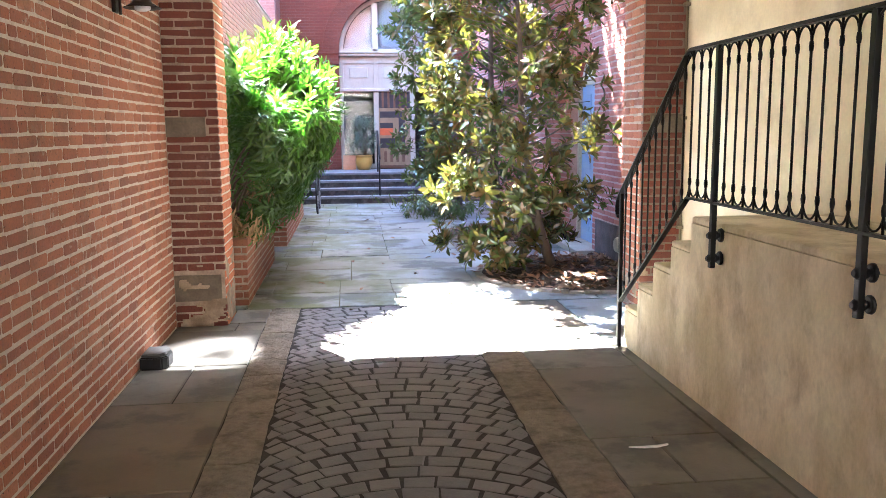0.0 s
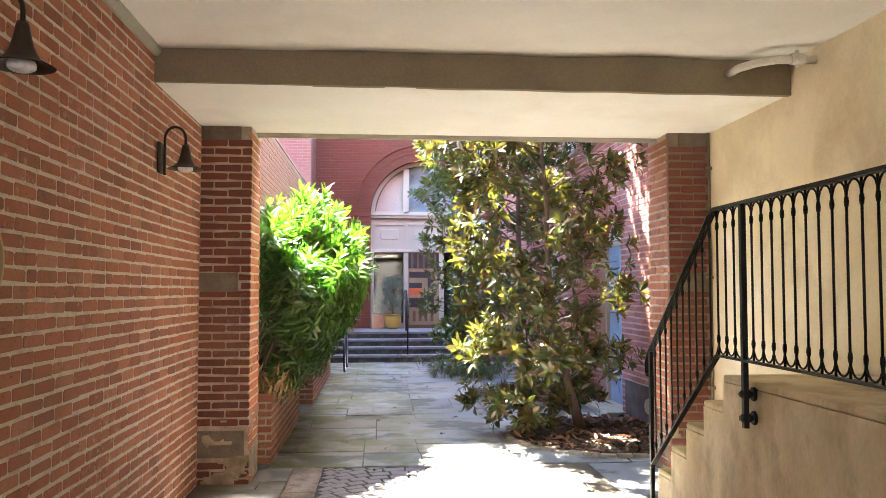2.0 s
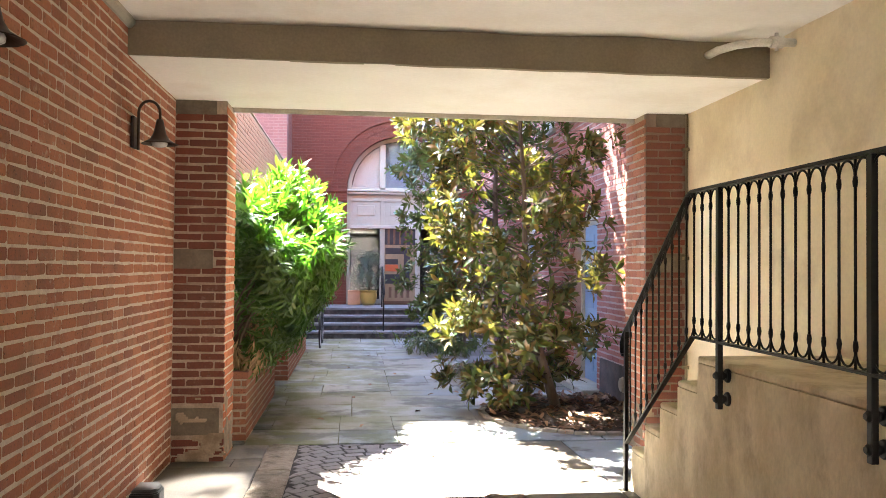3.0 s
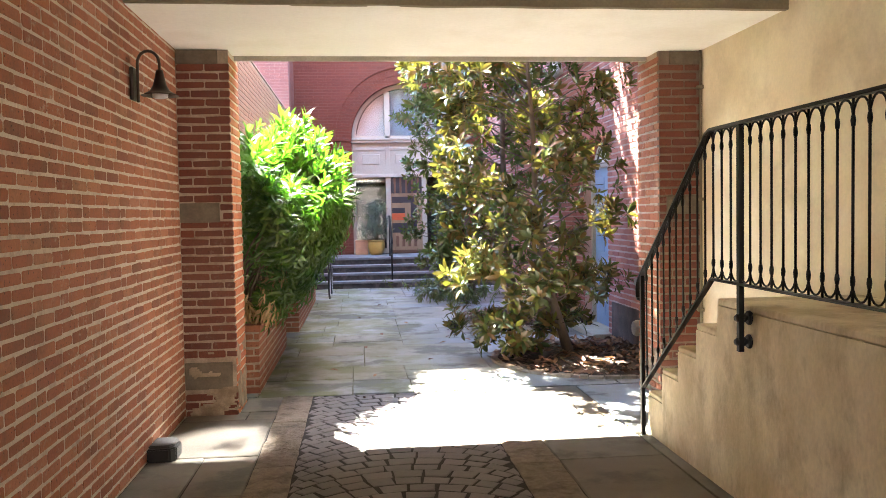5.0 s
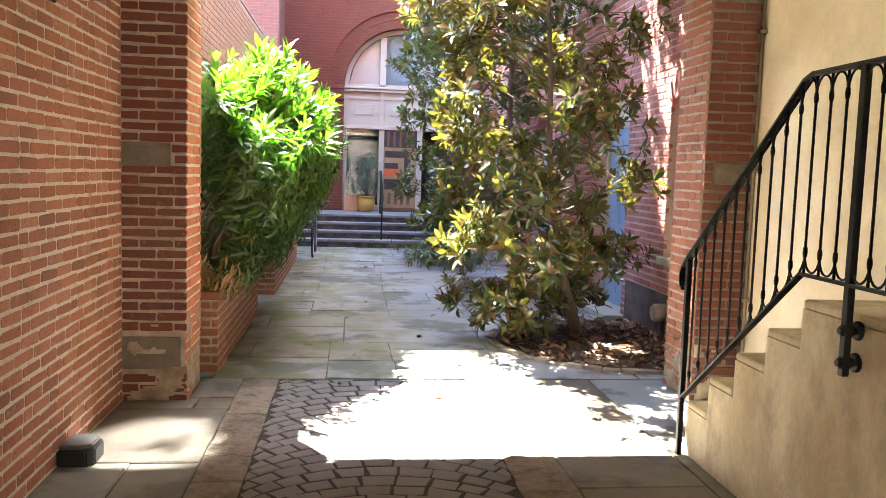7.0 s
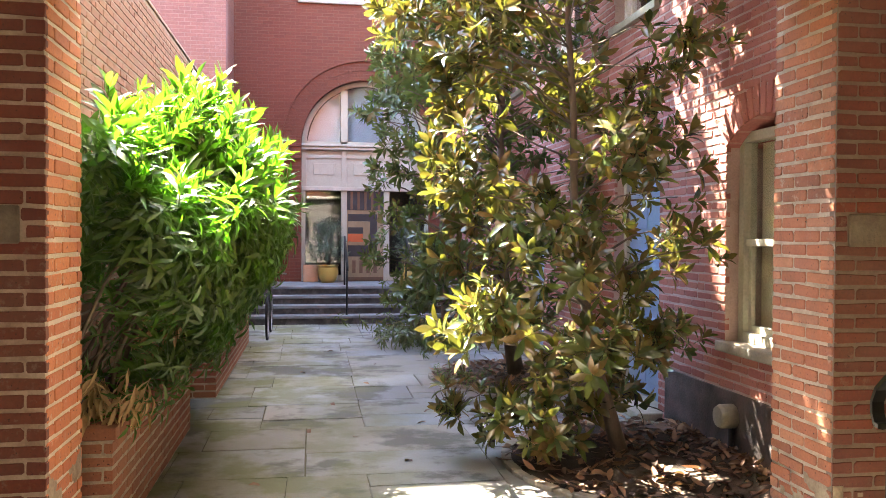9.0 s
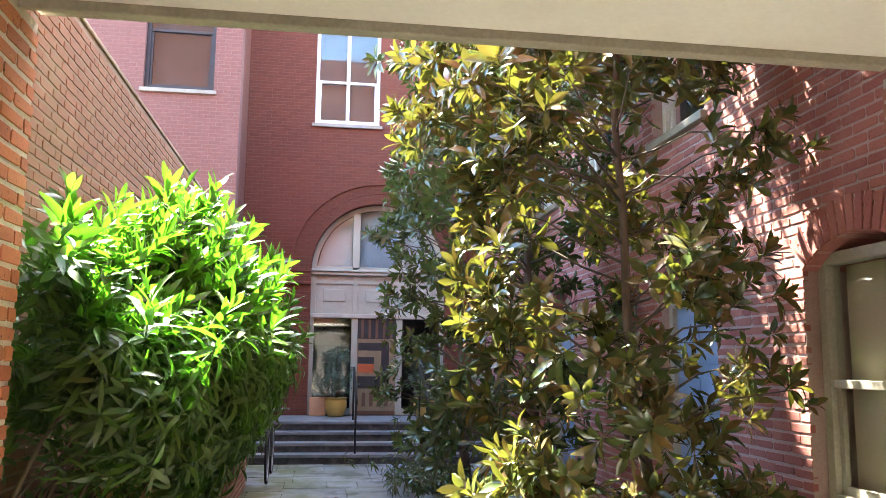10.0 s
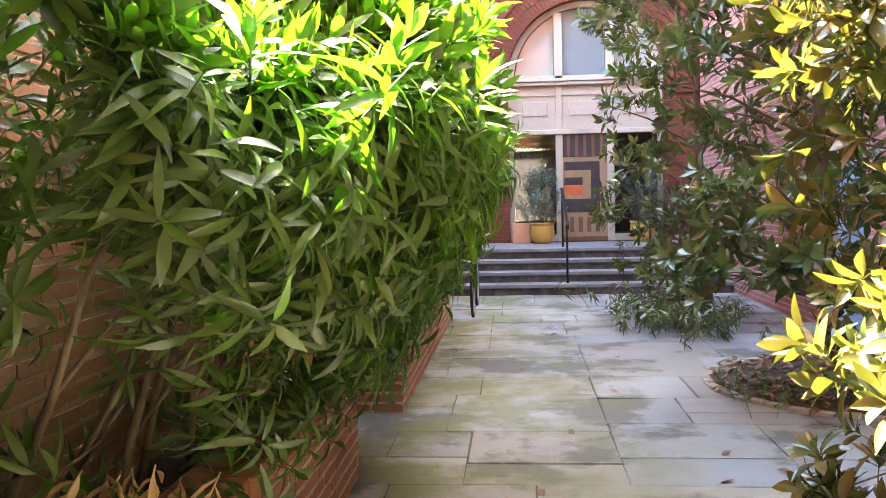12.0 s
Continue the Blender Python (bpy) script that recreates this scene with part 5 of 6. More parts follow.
def near_reach(y, z):
    bulge = lerp_table([(7.2, -0.26), (7.8, -0.14), (8.4, -0.05), (9.4, -0.05), (10.6, -0.07), (12, -0.13), (15, -0.2)], y)[0]
    if z > 1.4:
        bulge -= 0.42 * min(1.0, z - 1.4 + 0.3) * min(1.0, max(0.0, 8.5 - y))
    return lerp_table([(0.4, -0.98), (0.6, -0.80), (0.9, -0.58), (1.25, -0.38), (1.6, -0.22), (2.0, -0.43), (2.25, -0.64), (2.45, -0.80), (2.6, -0.92)], z)[0] + bulge


laurel_a = hedge("laurel_shrub", "dense green laurel leaning over the brick planter, sunlit at the top", 7.30, 9.2, near_top, near_reach, 1750, 300, 31, 0.50)
laurel_b = hedge("laurel_shrub", "dense green laurel behind the first, in shade", 9.2, 10.6, near_top, near_reach, 1000, 150, 32, 0.50)
laurel_c = hedge("laurel_shrub", "lower dark laurel further along the wall", 11.1, 14.8, near_top, near_reach, 800, 60, 33, 0.46)

dry = thing("dry_sprigs", "withered tan leaves hanging at the foot of the laurel", "dead leaves", -0.98, 7.7, 0.55)
rng = random.Random(8)
dry_poses = []
for yy, zz, n in ((7.36, 0.70, 9), (7.62, 0.68, 7), (8.55, 0.85, 4), (8.9, 0.9, 6), (9.3, 0.8, 4)):
    for k in range(n):
        p = Vector((-0.93 + rng.uniform(-0.16, 0.10), yy + rng.uniform(-0.12, 0.12), zz + rng.uniform(-0.08, 0.08))) - dry.location
        dry_poses.append(aim(p, (rng.gauss(0.2, 0.3), rng.gauss(0, 0.3), 1), rng.uniform(0.85, 1.15), rng.uniform(0, 6.28)))
foliage(dry, "dry", mt_deadleaf, dry_poses, 0)


def tree(name, label, base, lean, height, table, centre, count, clumps, single, material, seed, trunk_r, kind="magnolia", squash=0.85, gap=0.25):
    """A tree: a tapered trunk, limbs out to each clump, and clumps of sprigs inside an outline (table of z, radius, shift in x)."""
    rng = random.Random(seed)
    t = thing(name, label, "tree", *base, group="magnolias of the courtyard")
    org = Vector(base)
    trunk = [Vector((lean[0] * (1 - math.exp(-height * s / 0.9)) + 0.14 * s ** 0.5 * noise.noise((s * 5, seed, 0)), lean[1] * s + 0.05 * noise.noise((s * 2, 0, seed)), height * s)) for s in [i / 10 for i in range(11)]]
    bm = bmesh.new()
    tube(bm, trunk, [trunk_r * (1.3 if i == 0 else 0.93 ** (i * height / 2.5)) for i in range(11)], 12)
    part("trunk", bm, mt_bark, t)
    spots = []
    tries = 0
    while len(spots) < clumps and tries < 9000:
        tries += 1
        z = table[0][0] + (table[-1][0] - table[0][0]) * rng.random() ** 1.0
        r, sx = lerp_table(table, z)
        a = rng.uniform(0, 6.283)
        rr = r * math.sqrt(rng.uniform(0.12, 1.0))
        p = Vector((centre[0] + sx + rr * math.cos(a), centre[1] + squash * (1 + 0.4 * min(1.0, max(0.0, z - 3.3))) * rr * math.sin(a), z))
        if p.x > 2.80 or (centre[1] < 9 and p.z < 2.9 and p.x < (0.52 if p.z > 1.35 else 0.66) + 0.30 * (p.y - 7.6) + 1.1 * max(0.0, 8.35 - p.y)) or (p.z < 3.4 and noise.noise((p.x * 2.3, p.y * 2.3, p.z * 2.3 + seed)) < (-0.02 if p.x > 1.7 else -0.12)) or any((p - q).length < gap for q in spots):
            continue
        spots.append(p)
    limbs = []
    for i, p in enumerate(spots):
        q = p - org
        s = min(0.95, max(0.10, (q.z - 0.35 * math.hypot(q.x - lean[0] * 0.5, q.y)) / height))
        k = s * 10
        a = trunk[int(k)].lerp(trunk[min(10, int(k) + 1)], k - int(k))
        mid = a.lerp(q, 0.55) + Vector((rng.gauss(0, 0.05), rng.gauss(0, 0.05), 0.06))
        bm = bmesh.new()
        r0 = trunk_r * (0.27 - 0.16 * s) * rng.uniform(0.7, 1.1)
        tube(bm, [a, a.lerp(mid, 0.5) + Vector((0, 0, -0.02)), mid, mid.lerp(q, 0.55), q], [r0, r0 * 0.8, r0 * 0.6, r0 * 0.4, 0.004], 6)
        part("limb", bm, mt_bark, t)
    poses = []
    for i in range(count):
        p = spots[i % len(spots)] - org
        off = Vector((rng.gauss(0, 0.10), rng.gauss(0, 0.10), rng.gauss(0, 0.07)))
        pos = p + off
        w = pos + org
        if w.x > 2.84 or w.z < 0.10 or (centre[1] < 9 and w.z < 2.9 and w.x < (0.44 if w.z > 1.35 else 0.60) + 0.30 * (w.y - 7.6) + 1.0 * max(0.0, 8.3 - w.y)):
            continue
        if centre[1] < 9 and rng.random() < ((0.55 if w.z > 1.3 else 0.2) if w.x > 1.85 else 0.62 if w.x < 0.9 else 0.12) * min(1.0, max(0.0, (3.5 - w.z) / 0.4)):
            continue
        r, sx = lerp_table(table, pos.z + org.z)
        out = Vector((pos.x + org.x - centre[0] - sx, pos.y + org.y - centre[1], 0)) / max(0.3, r)
        d = out * 0.9 + off * 3 + Vector((rng.gauss(0, 0.3), rng.gauss(0, 0.3), 0.35 + rng.gauss(0, 0.5)))
        poses.append(aim(pos, d, rng.uniform(0.58, 1.0), rng.uniform(0, 6.28)))
    foliage(t, kind, material, poses, single, "leaf_whorl")
    return t


tree("magnolia_tree", "sunlit magnolia with glossy olive and rust-backed leaves", (2.13, 8.45, 0.0), (-0.40, -0.05), 6.0,
     [(0.20, 0.50, 0.05), (0.5, 0.86, 0.12), (0.8, 0.98, 0.14), (1.2, 1.12, 0.20), (1.8, 1.14, 0.06), (2.4, 1.10, -0.08), (3.0, 1.24, -0.14), (3.6, 1.22, 0.05), (4.4, 1.2, 0.25), (5.4, 1.1, 0.4), (6.4, 0.6, 0.4)], (1.60, 8.50), 2350, 180, 300, mt_magnolia, 5, 0.048, squash=0.75, gap=0.22)
tree("magnolia_tree", "young magnolia with dark glossy leaves in a round bed", (2.20, 11.65, 0.0), (-0.2, 0.1), 6.4,
     [(0.7, 0.75, -0.30), (1.2, 0.95, -0.1), (2.0, 1.05, 0.0), (3.2, 1.15, 0.0), (4.4, 1.3, 0.1), (5.6, 1.2, 0.1), (6.6, 0.5, 0.1)], (1.85, 11.35), 1150, 150, 120, mt_magnolia_dark, 6, 0.075)
tree("magnolia_tree", "tall dark magnolia near the far steps", (1.95, 14.7, 0.0), (-0.1, 0.1), 4.9,
     [(0.6, 0.9, 0.0), (1.2, 1.0, 0.0), (2.2, 1.05, 0.0), (3.4, 1.15, -0.05), (4.6, 0.9, 0.0), (5.2, 0.4, 0.0)], (1.85, 14.6), 620, 110, 60, mt_magnolia_dark, 7, 0.07)

for p, seed in zip(pots, (3, 4)):
    rng = random.Random(seed)
    bm = bmesh.new()
    for k in range(6):
        tube(bm, [(0, 0, 0.28), (rng.gauss(0, 0.07), rng.gauss(0, 0.07), 0.6), (rng.gauss(0, 0.16), rng.gauss(0, 0.12), rng.uniform(0.8, 1.1))], [0.01, 0.007, 0.003], 5)
    part("twigs", bm, mt_stem, p)
    ps = []
    for k in range(115):
        a, r = rng.uniform(0, 6.28), 0.34 * math.sqrt(rng.random())
        z = rng.uniform(0.36, 1.15)
        r *= 1.0 - max(0, z - 0.8) * 1.4
        ps.append(aim(Vector((r * math.cos(a), 0.7 * r * math.sin(a), z)), (math.cos(a) * r * 2, math.sin(a) * r * 2, 0.7), rng.uniform(0.6, 0.95), a))
    foliage(p, "small", mt_grey_leaf, ps, 115)

# round beds with edging stones and dead leaves
def bed(cx, cy, rx, ry, seed, count):
    rng = random.Random(seed)
    b = thing("tree_bed", "low earth bed with stone edging, strewn with dead leaves", "tree bed", cx, cy, 0.0, group="tree beds")
    ring = []
    for i in range(49):
        a = 2 * math.pi * i / 48
        ring.append((min(rx * math.cos(a), COURT_R - 0.006 - cx), ry * math.sin(a)))
    bm = bmesh.new()
    mid = bm.verts.new((0, 0, 0.07))
    inner = [bm.verts.new((x * 0.6, y * 0.6, 0.05 + 0.02 * noise.noise((x * 4, y * 4, seed)))) for x, y in ring[:-1]]
    outer = [bm.verts.new((x * 0.98, y * 0.98, 0.008)) for x, y in ring[:-1]]
    for i in range(48):
        j = (i + 1) % 48
        bm.faces.new((mid, inner[i], inner[j]))
        bm.faces.new((inner[i], outer[i], outer[j], inner[j]))
    for f in bm.faces:
        f.smooth = True
    part("soil", bm, mt_soil, b)
    for i in range(0, 48):
        (x0, y0), (x1, y1) = ring[i], ring[i + 1]
        if x0 > COURT_R - 0.02 - cx and x1 > COURT_R - 0.02 - cx:
            continue
        bm = bmesh.new()
        l = math.hypot(x1 - x0, y1 - y0)
        box(bm, -l / 2 + 0.004, l / 2 - 0.004, -0.035, 0.035, -0.02, 0.022 + rng.uniform(0, 0.012), bevel=0.006)
        ob = part("edging_stone", bm, mt_stone, b)
        ob.matrix_basis = Matrix.Translation(((x0 + x1) / 2, (y0 + y1) / 2, 0)) @ Matrix.Rotation(math.atan2(y1 - y0, x1 - x0), 4, "Z")
    v, f = [], []
    for i in range(count):
        a, r = rng.uniform(0, 6.28), math.sqrt(rng.random())
        x, y = min(rx * r * math.cos(a), COURT_R - cx - 0.05), ry * r * math.sin(a)
        lp, lf = leaf_points(rng.uniform(0.07, 0.13), rng.uniform(0.03, 0.05), rng.uniform(-0.8, 0.8), rng.uniform(0.0, 0.9), rng.uniform(-0.8, 0.8), 3)
        m = Matrix.Translation((x, y, 0.03 + 0.045 * (1 - r) + rng.uniform(0, 0.02))) @ Euler((rng.gauss(0, 0.25), rng.gauss(0, 0.3), rng.uniform(0, 6.28))).to_matrix().to_4x4()
        k = len(v)
        v += [tuple(m @ Vector(p)) for p in lp]
        f += [tuple(k + q for q in fc) for fc in lf]
    ob = new("dead_leaves", plain_mesh("dead_leaves", v, f, mt_litter))
    ob.parent = b
    ob["kind"] = "stuff"
    return b


bed(2.45, 8.40, 1.12, 1.10, 41, 900)
bed(2.45, 11.80, 1.15, 1.00, 42, 600)

# ground plants under the far tree, small shoots at the second bed
cover = thing("ground_plants", "low ferny green plants at the foot of the far tree", "plants", 1.5, 14.6, 0.0)
rng = random.Random(51)
ps = [aim(Vector((rng.gauss(0, 0.32), rng.gauss(0, 0.65), rng.uniform(0.02, 0.22))), (rng.gauss(0, 0.5), rng.gauss(-0.1, 0.5), 0.8), rng.uniform(0.5, 0.8), rng.uniform(0, 6.28)) for k in range(170)]
foliage(cover, "laurel", mt_magnolia_dark, ps, 110)
shoots = thing("small_shoots", "small green shoots in the leaf litter", "plants", 1.55, 11.3, 0.0)
ps = [aim(Vector((rng.gauss(0, 0.16), rng.gauss(0, 0.3), 0.06)), (rng.gauss(0, 0.4), rng.gauss(0, 0.4), 1), rng.uniform(0.5, 0.9), rng.uniform(0, 6.28)) for k in range(12)]
foliage(shoots, "small", mt_laurel, ps, 12)

# single fallen leaves on the paving
for k, (x, y) in enumerate([(0.35, 9.3), (0.95, 9.75), (0.2, 10.6), (-0.35, 8.2), (0.7, 8.6), (1.05, 10.2), (0.55, 11.6), (-0.1, 12.3), (0.95, 7.5), (0.1, 7.9), (1.2, 9.9), (0.75, 12.8), (0.3, 14.0), (0.0, 9.6), (0.6, 6.6), (0.0, 6.9)]):
    lf_ob = thing("fallen_leaf", "curled brown leaf fallen on the paving", "leaf", x, y, 0.012, group="fallen leaves")
    v, f = leaf_points(0.10, 0.04, 0.5, 0.5, 0.5, 3)
    child("leaf_blade", plain_mesh("leaf_blade", v, f, mt_litter), lf_ob, Matrix.Rotation(k * 1.7, 4, "Z"))


# ---- paving pieces ----
def stone_mesh(name, lx, ly, h, material, bevel=0.006, seed=0, rough=0.0):
    """A flat stone with softened edges, its top at z 0."""
    rng = random.Random(seed)
    bm = bmesh.new()
    box(bm, -lx / 2, lx / 2, -ly / 2, ly / 2, -h, 0)
    top = [f for f in bm.faces if f.normal.z > 0.9]
    bmesh.ops.bevel(bm, geom=[e for f in top for e in f.edges], offset=bevel, segments=1, affect="EDGES", profile=0.5)
    if rough:
        for v in bm.verts:
            v.co += Vector((rng.gauss(0, rough), rng.gauss(0, rough), rng.gauss(0, rough * 0.3)))
    return mesh_of(name, bm, material)


pavement = structure("pavement_court", "irregular bluestone flags of the courtyard, damp and mossy", "paving")
boxes("joint_bed", mt_joint_court, pavement, (GARDEN, COURT_R, 7.10, 17.34, -0.09, -0.012))
rng = random.Random(11)


def split(x0, x1, y0, y1):
    """Cut a field into irregular flags, longer across the path than along it."""
    w, d = x1 - x0, y1 - y0
    if w * d < 0.42 or (w < 1.25 and d < 0.80 and rng.random() < 0.7):
        return [(x0, x1, y0, y1)]
    k = rng.uniform(0.36, 0.64)
    if w > 1.35 * d and w > 0.9:
        c = x0 + w * k
        return split(x0, c, y0, y1) + split(c, x1, y0, y1)
    c = y0 + d * k
    return split(x0, x1, y0, c) + split(x0, x1, c, y1)


for a, b, c, e in split(GARDEN, COURT_R, 7.12, 17.32):
    me = stone_mesh("flagstone", b - a - 0.009, e - c - 0.009, 0.06, mt_flag, 0.004, int(a * 977 + c * 131), 0.0035)
    child("flagstone", me, pavement, Matrix.Translation(((a + b) / 2, (c + e) / 2, rng.uniform(-0.003, 0.003))) @ Matrix.Rotation(rng.gauss(0, 0.002), 4, "Y") @ Matrix.Rotation(rng.gauss(0, 0.004), 4, "Z"))

walk_left = structure("pavement_left", "brown stone slabs along the brick wall", "paving")
walk_right = structure("pavement_right", "brown stone slabs along the stair wall", "paving")
for owner, x0, x1, y_end in ((walk_left, LEFT + 0.004, -0.71, 6.60), (walk_right, 1.16, 1.825, 7.10)):
    boxes("joint_bed", mt_joint, owner, (x0 - (0.025 if x0 < 0 else 0), x1 + 0.01, BACK, y_end, -0.09, -0.010))
    y = -1.0
    while y < y_end - 0.05:
        d = min(rng.choice((0.55, 0.75, 0.95, 1.2)), y_end - y)
        cutx = [x0, x0 + (x1 - x0) * rng.uniform(0.4, 0.7), x1] if rng.random() < 0.5 else [x0, x1]
        for a, b in zip(cutx, cutx[1:]):
            me = stone_mesh("slab", b - a - 0.008, d - 0.008, 0.06, mt_slab, 0.005, int(y * 313 + a * 71), 0.002)
            child("slab", me, owner, Matrix.Translation(((a + b) / 2, y + d / 2, rng.uniform(-0.003, 0.003))))
        y += d
landing_slabs = structure("pavement_mouth", "bluestone slabs beside the pier", "paving")
boxes("slab", mt_slab, landing_slabs, (-1.0, -0.71, 6.61, 7.105, -0.09, 0.0), bevel=0.006)
boxes("slab", mt_flag, landing_slabs, (1.835, 2.92, 5.56, 7.105, -0.09, -0.002), bevel=0.006)

kerbs = structure("kerb_stones", "rough granite kerb stones beside the cobbles", "kerb")
for x0, x1 in ((-0.705, -0.46), (0.875, 1.155)):
    y = -1.5
    while y < 7.08:
        d = min(rng.uniform(0.35, 0.85), 7.1 - y)
        bm = bmesh.new()
        box(bm, x0, x1, y + 0.006, y + d - 0.006, -0.09, 0.004)
        bmesh.ops.subdivide_edges(bm, edges=bm.edges[:], cuts=4, use_grid_fill=True)
        for v in bm.verts:
            p = v.co * 9
            edge = abs(v.co.x - x0) < 1e-4 or abs(v.co.x - x1) < 1e-4
            v.co.x += 0.010 * noise.noise(p) if edge else 0
            v.co.z += 0.012 * noise.noise(p * 1.7) - (0.006 if edge and v.co.z > 0 else 0)
        part("kerb_stone", bm, mt_kerb, kerbs)
        y += d

def inset(pts, g):
    """Draw the corners of a convex outline in by g from every side."""
    n = len(pts)
    cx, cy = sum(p[0] for p in pts) / n, sum(p[1] for p in pts) / n
    sides = []
    for i in range(n):
        (x0, y0), (x1, y1) = pts[i], pts[(i + 1) % n]
        l = math.hypot(x1 - x0, y1 - y0)
        if l < 0.02:
            return None
        nx, ny = (y1 - y0) / l, (x0 - x1) / l
        if (cx - x0) * nx + (cy - y0) * ny < 0:
            nx, ny = -nx, -ny
        sides.append((nx, ny, nx * x0 + ny * y0 + g))
    res = []
    for i in range(n):
        (a, b, c), (d, e, f) = sides[i - 1], sides[i]
        det = a * e - b * d
        if abs(det) < 0.15:
            return None
        res.append(((c * e - b * f) / det, (a * f - c * d) / det))
    return res


# cobbles in overlapping fans
road = structure("road_cobbles", "dark basalt cobbles laid in fans", "road")
boxes("joint_bed", mt_joint, road, (-0.47, 0.88, BACK, 7.11, -0.09, -0.0080))
RX0, RX1, FC, FR = -0.462, 0.876, 0.21, 0.84
cobble_made, cv, cf = 0, [], []
row, y_row = 0, -1.0
half_a = math.asin(0.665 / FR)
while y_row < 7.45:
    step = rng.uniform(0.112, 0.135)
    t = -half_a - rng.uniform(0.0, 0.14)
    while t < half_a:
        dt = rng.uniform(0.135, 0.17) * (0.35 + 0.65 * math.cos(t)) / FR
        pts = []
        for r, tt in ((0, t), (0, t + dt), (step, t + dt), (step, t)):
            s = FR + r * math.cos(tt)
            pts.append((FC + s * math.sin(tt) + rng.gauss(0, 0.005), y_row + s * math.cos(tt) - FR + rng.gauss(0, 0.005)))
        t += dt
        pts = [(min(max(px, RX0), RX1), min(py, 7.1)) for px, py in pts]
        mid = Vector((sum(p[0] for p in pts) / 4, sum(p[1] for p in pts) / 4, 0))
        area = abs(sum(pts[i][0] * pts[(i + 1) % 4][1] - pts[(i + 1) % 4][0] * pts[i][1] for i in range(4))) / 2
        if area < 0.0015 or mid.y > 7.08:
            continue
        pts = [p for i, p in enumerate(pts) if math.hypot(p[0] - pts[i - 1][0], p[1] - pts[i - 1][1]) > 0.022]
        pts = inset(pts, 0.0037) if len(pts) > 2 else None
        if not pts:
            continue
        zt = -0.0065 + rng.gauss(0, 0.0009)
        v = [(p[0], p[1], zt - 0.05) for p in pts] + [(p[0], p[1], zt - 0.005) for p in pts]
        tilt = (rng.gauss(0, 0.012), rng.gauss(0, 0.012))
        v += [(p[0] + (mid.x - p[0]) * 0.13, p[1] + (mid.y - p[1]) * 0.13, zt + 0.002 + tilt[0] * (p[0] - mid.x) + tilt[1] * (p[1] - mid.y)) for p in pts]
        q4 = len(pts)
        f = [(o + a, o + (a + 1) % q4, o + q4 + (a + 1) % q4, o + q4 + a) for o in (0, q4) for a in range(q4)] + [tuple(range(2 * q4, 3 * q4))]
        if 3.0 < mid.y < 7.2 and cobble_made < 300:
            me = bpy.data.meshes.new("cobble")
            me.from_pydata([tuple(Vector(q) - mid) for q in v], [], f)
            me.materials.append(mt_cobble)
            child("cobble", me, road, Matrix.Translation(mid))
            cobble_made += 1
        else:
            b = len(cv)
            cv += v
            cf += [tuple(b + q for q in fc) for fc in f]
    y_row += step
    row += 1
if cf:
    me = bpy.data.meshes.new("cobble_field")
    me.from_pydata(cv, [], cf)
    me.materials.append(mt_cobble)
    ob = new("cobble_field", me)
    ob.parent = road
    ob["kind"] = "stuff"

# ---- bricks on the walls ----
bricks(wall_left, (LEFT, -1.0, 0), (0, 1, 0), (1, 0, 0), PIER + 1.0, 3.0, mt_brick, near=(4.4, 7.5, 0.2, 2.4), seed=2, proud=0.0022)
# pier fronts get the tones with shade painted in
bricks(pier_left, (LEFT, PIER + 0.006, 0), (1, 0, 0), (0, -1, 0), 0.40, 2.77, mt_brick_shaded, holes=[(-0.01, 0.305, 1.49, 1.65), (-0.01, 0.32, 2.70, 2.9), (-0.01, 0.37, 0.20, 0.42)], near=(0, 1, 0, 3), seed=3, headers=0, lift=-0.0216)
bricks(pier_left, (-1.006, PIER + 0.010, 0), (0, 1, 0), (1, 0, 0), 0.50, 2.80, mt_brick_lit, near=(0, 1, 0, 3), seed=4, headers=0, lift=-0.0216)
bricks(pier_right, (2.386, PIER + 0.006, 0), (1, 0, 0), (0, -1, 0), 0.354, 2.77, mt_brick_shaded, holes=[(0.06, 0.4, 1.49, 1.65), (0.08, 0.4, 2.70, 2.9)], near=(0, 1, 0, 3), seed=5, headers=0, lift=-0.0216)
bricks(pier_right, (2.386, PIER + 0.010, 0), (0, 1, 0), (-1, 0, 0), 0.50, 2.80, mt_brick, near=(0, 1, 0, 3), seed=6, headers=0, lift=-0.0216)
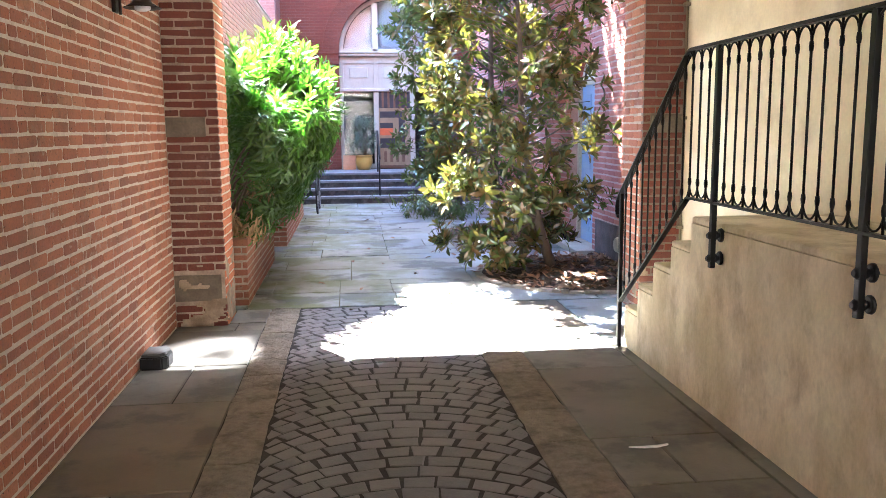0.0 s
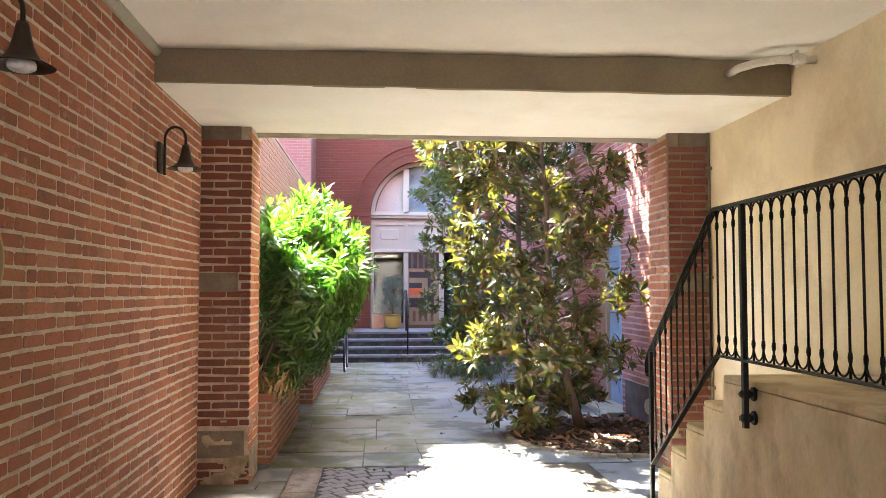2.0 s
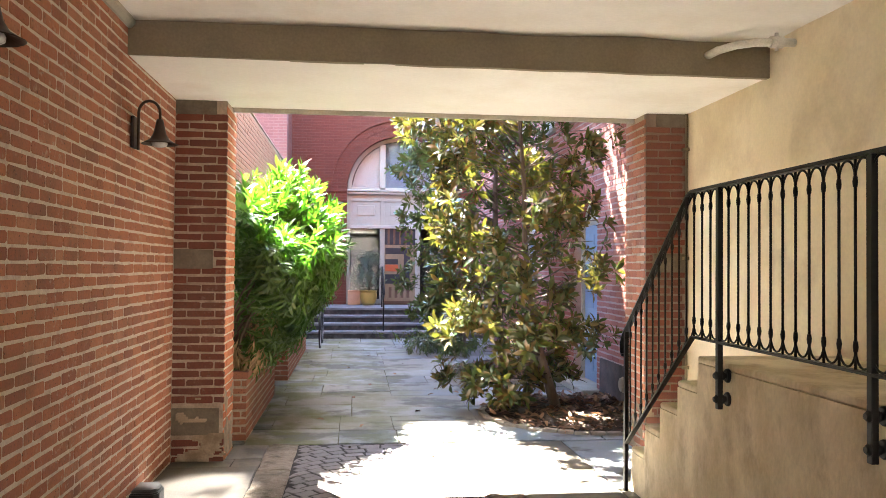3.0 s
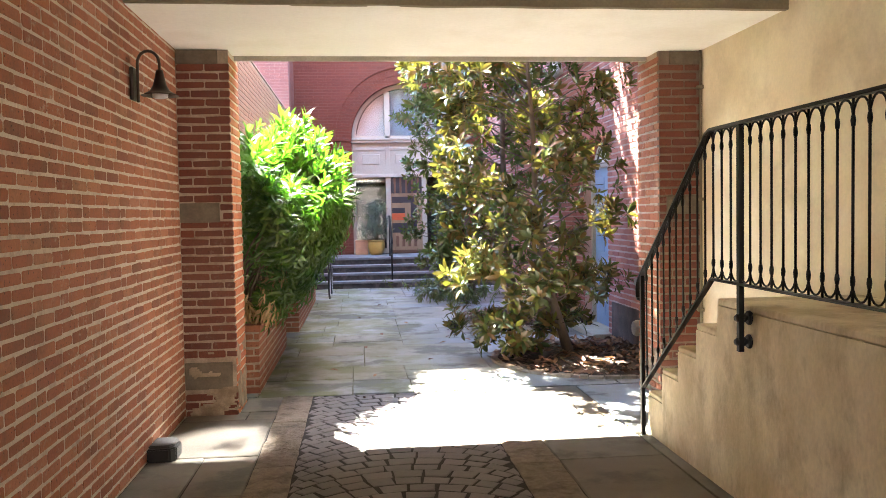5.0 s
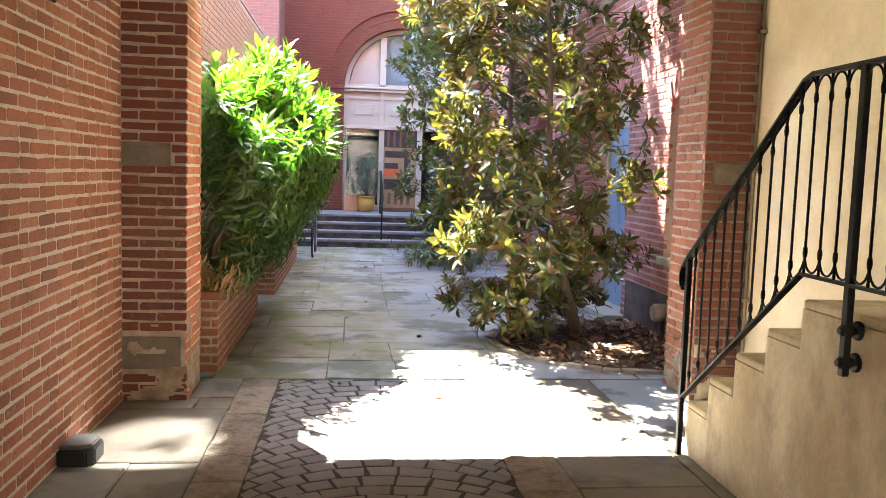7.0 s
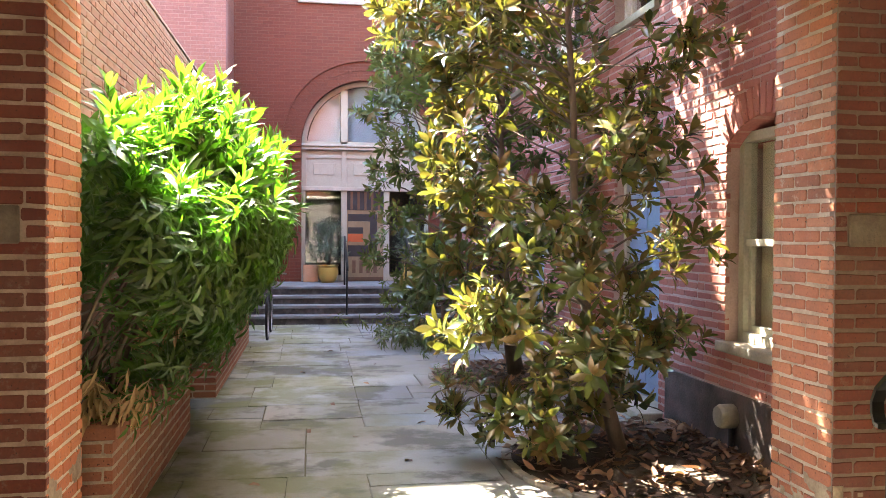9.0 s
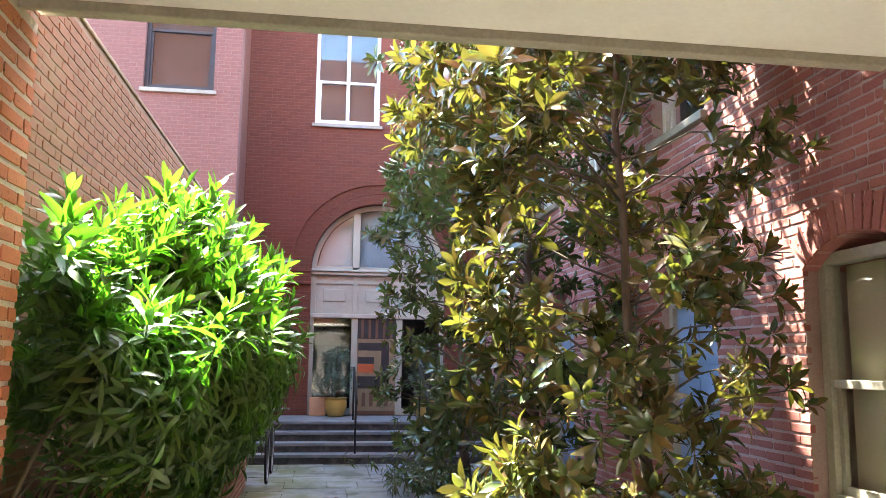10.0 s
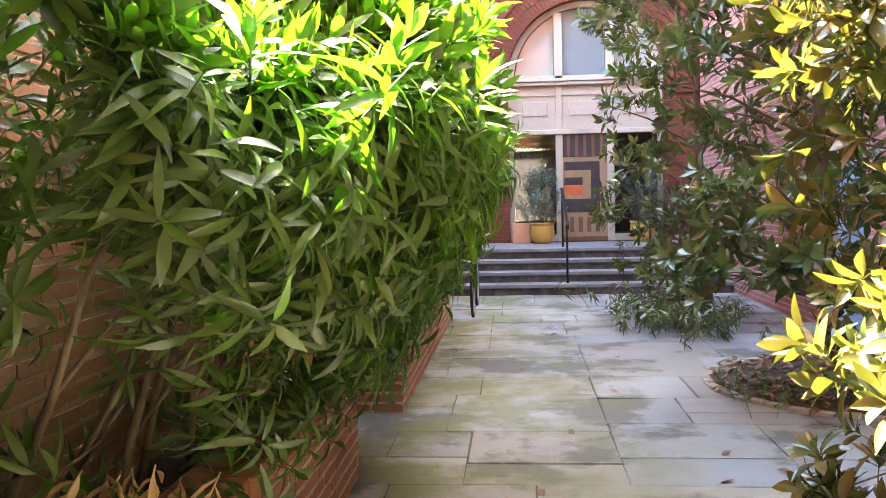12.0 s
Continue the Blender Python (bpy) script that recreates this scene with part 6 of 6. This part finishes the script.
for owner, x0, x1, z0, z1 in ((pier_left, LEFT + 0.004, -1.10, 1.495, 1.645), (pier_left, LEFT + 0.004, -1.085, 2.70, 2.81), (pier_left, LEFT + 0.004, -1.035, 0.205, 0.415),
                              (pier_right, 2.455, 2.735, 1.495, 1.645), (pier_right, 2.475, 2.735, 2.70, 2.81)):
    boxes("stone_block", mt_pier_stone, owner, (x0, x1, PIER - 0.004, PIER + 0.1, z0, z1), bevel=0.006, label="grey stone block")
bricks(garden_wall, (GARDEN, PIER_BACK, 0), (0, 1, 0), (1, 0, 0), 11.25, 3.70, mt_brick_garden, near=(0, 1.6, 1.9, 3.7), seed=7)
bricks(wall_court, (COURT_R + 0.004, PIER_BACK, 0), (0, 1, 0), (-1, 0, 0), FACADE - PIER_BACK, 5.6, mt_brick_court,
       holes=[(h[0] - PIER_BACK, h[1] - PIER_BACK, h[2], h[3]) for h in holes], near=(0, 2.6, 0.4, 3.2), seed=8)
for y0, y1, z0, zs, r in [*DOORS, WINDOW, *UPPER]:
    pts, (cy, cz), rad, t0 = segment(y0, y1, zs, r)
    arch_bricks(wall_court, (COURT_R, cy, cz), rad, math.pi / 2 - t0, math.pi / 2 + t0, 0.21, (0, 1, 0), (-1, 0, 0), mt_brick_court)

# ---- old lime render clinging to the feet of the walls ----
mt_crust = surface("old_lime_render", (0.26, 0.195, 0.13), (0.42, 0.33, 0.235), 9, 80, 0.95, 0.9, 0.008, (0.17, 0.12, 0.08), 6, 0.6)
crust("render_patch", pier_left, (LEFT + 0.02, PIER - 0.007, 0.0), (1, 0, 0), (0, -1, 0), 0.40, 0.50, mt_crust, 3, 0.22, 0.014, 0.016, "crumbling tan render")
crust("render_patch", pier_left, (-1.003, PIER + 0.01, 0.0), (0, 1, 0), (1, 0, 0), 0.50, 0.75, mt_crust, 5, 0.25, 0.010, 0.018, "crumbling tan render")
crust("render_patch", pier_right, (2.384, PIER + 0.01, 0.0), (0, 1, 0), (-1, 0, 0), 0.50, 0.70, mt_crust, 8, 0.15, 0.010, 0.018, "crumbling tan render")
crust("render_patch", pier_right, (2.39, PIER - 0.001, 0.0), (1, 0, 0), (0, -1, 0), 0.34, 0.45, mt_crust, 9, 0.25, 0.012, 0.018, "crumbling tan render")
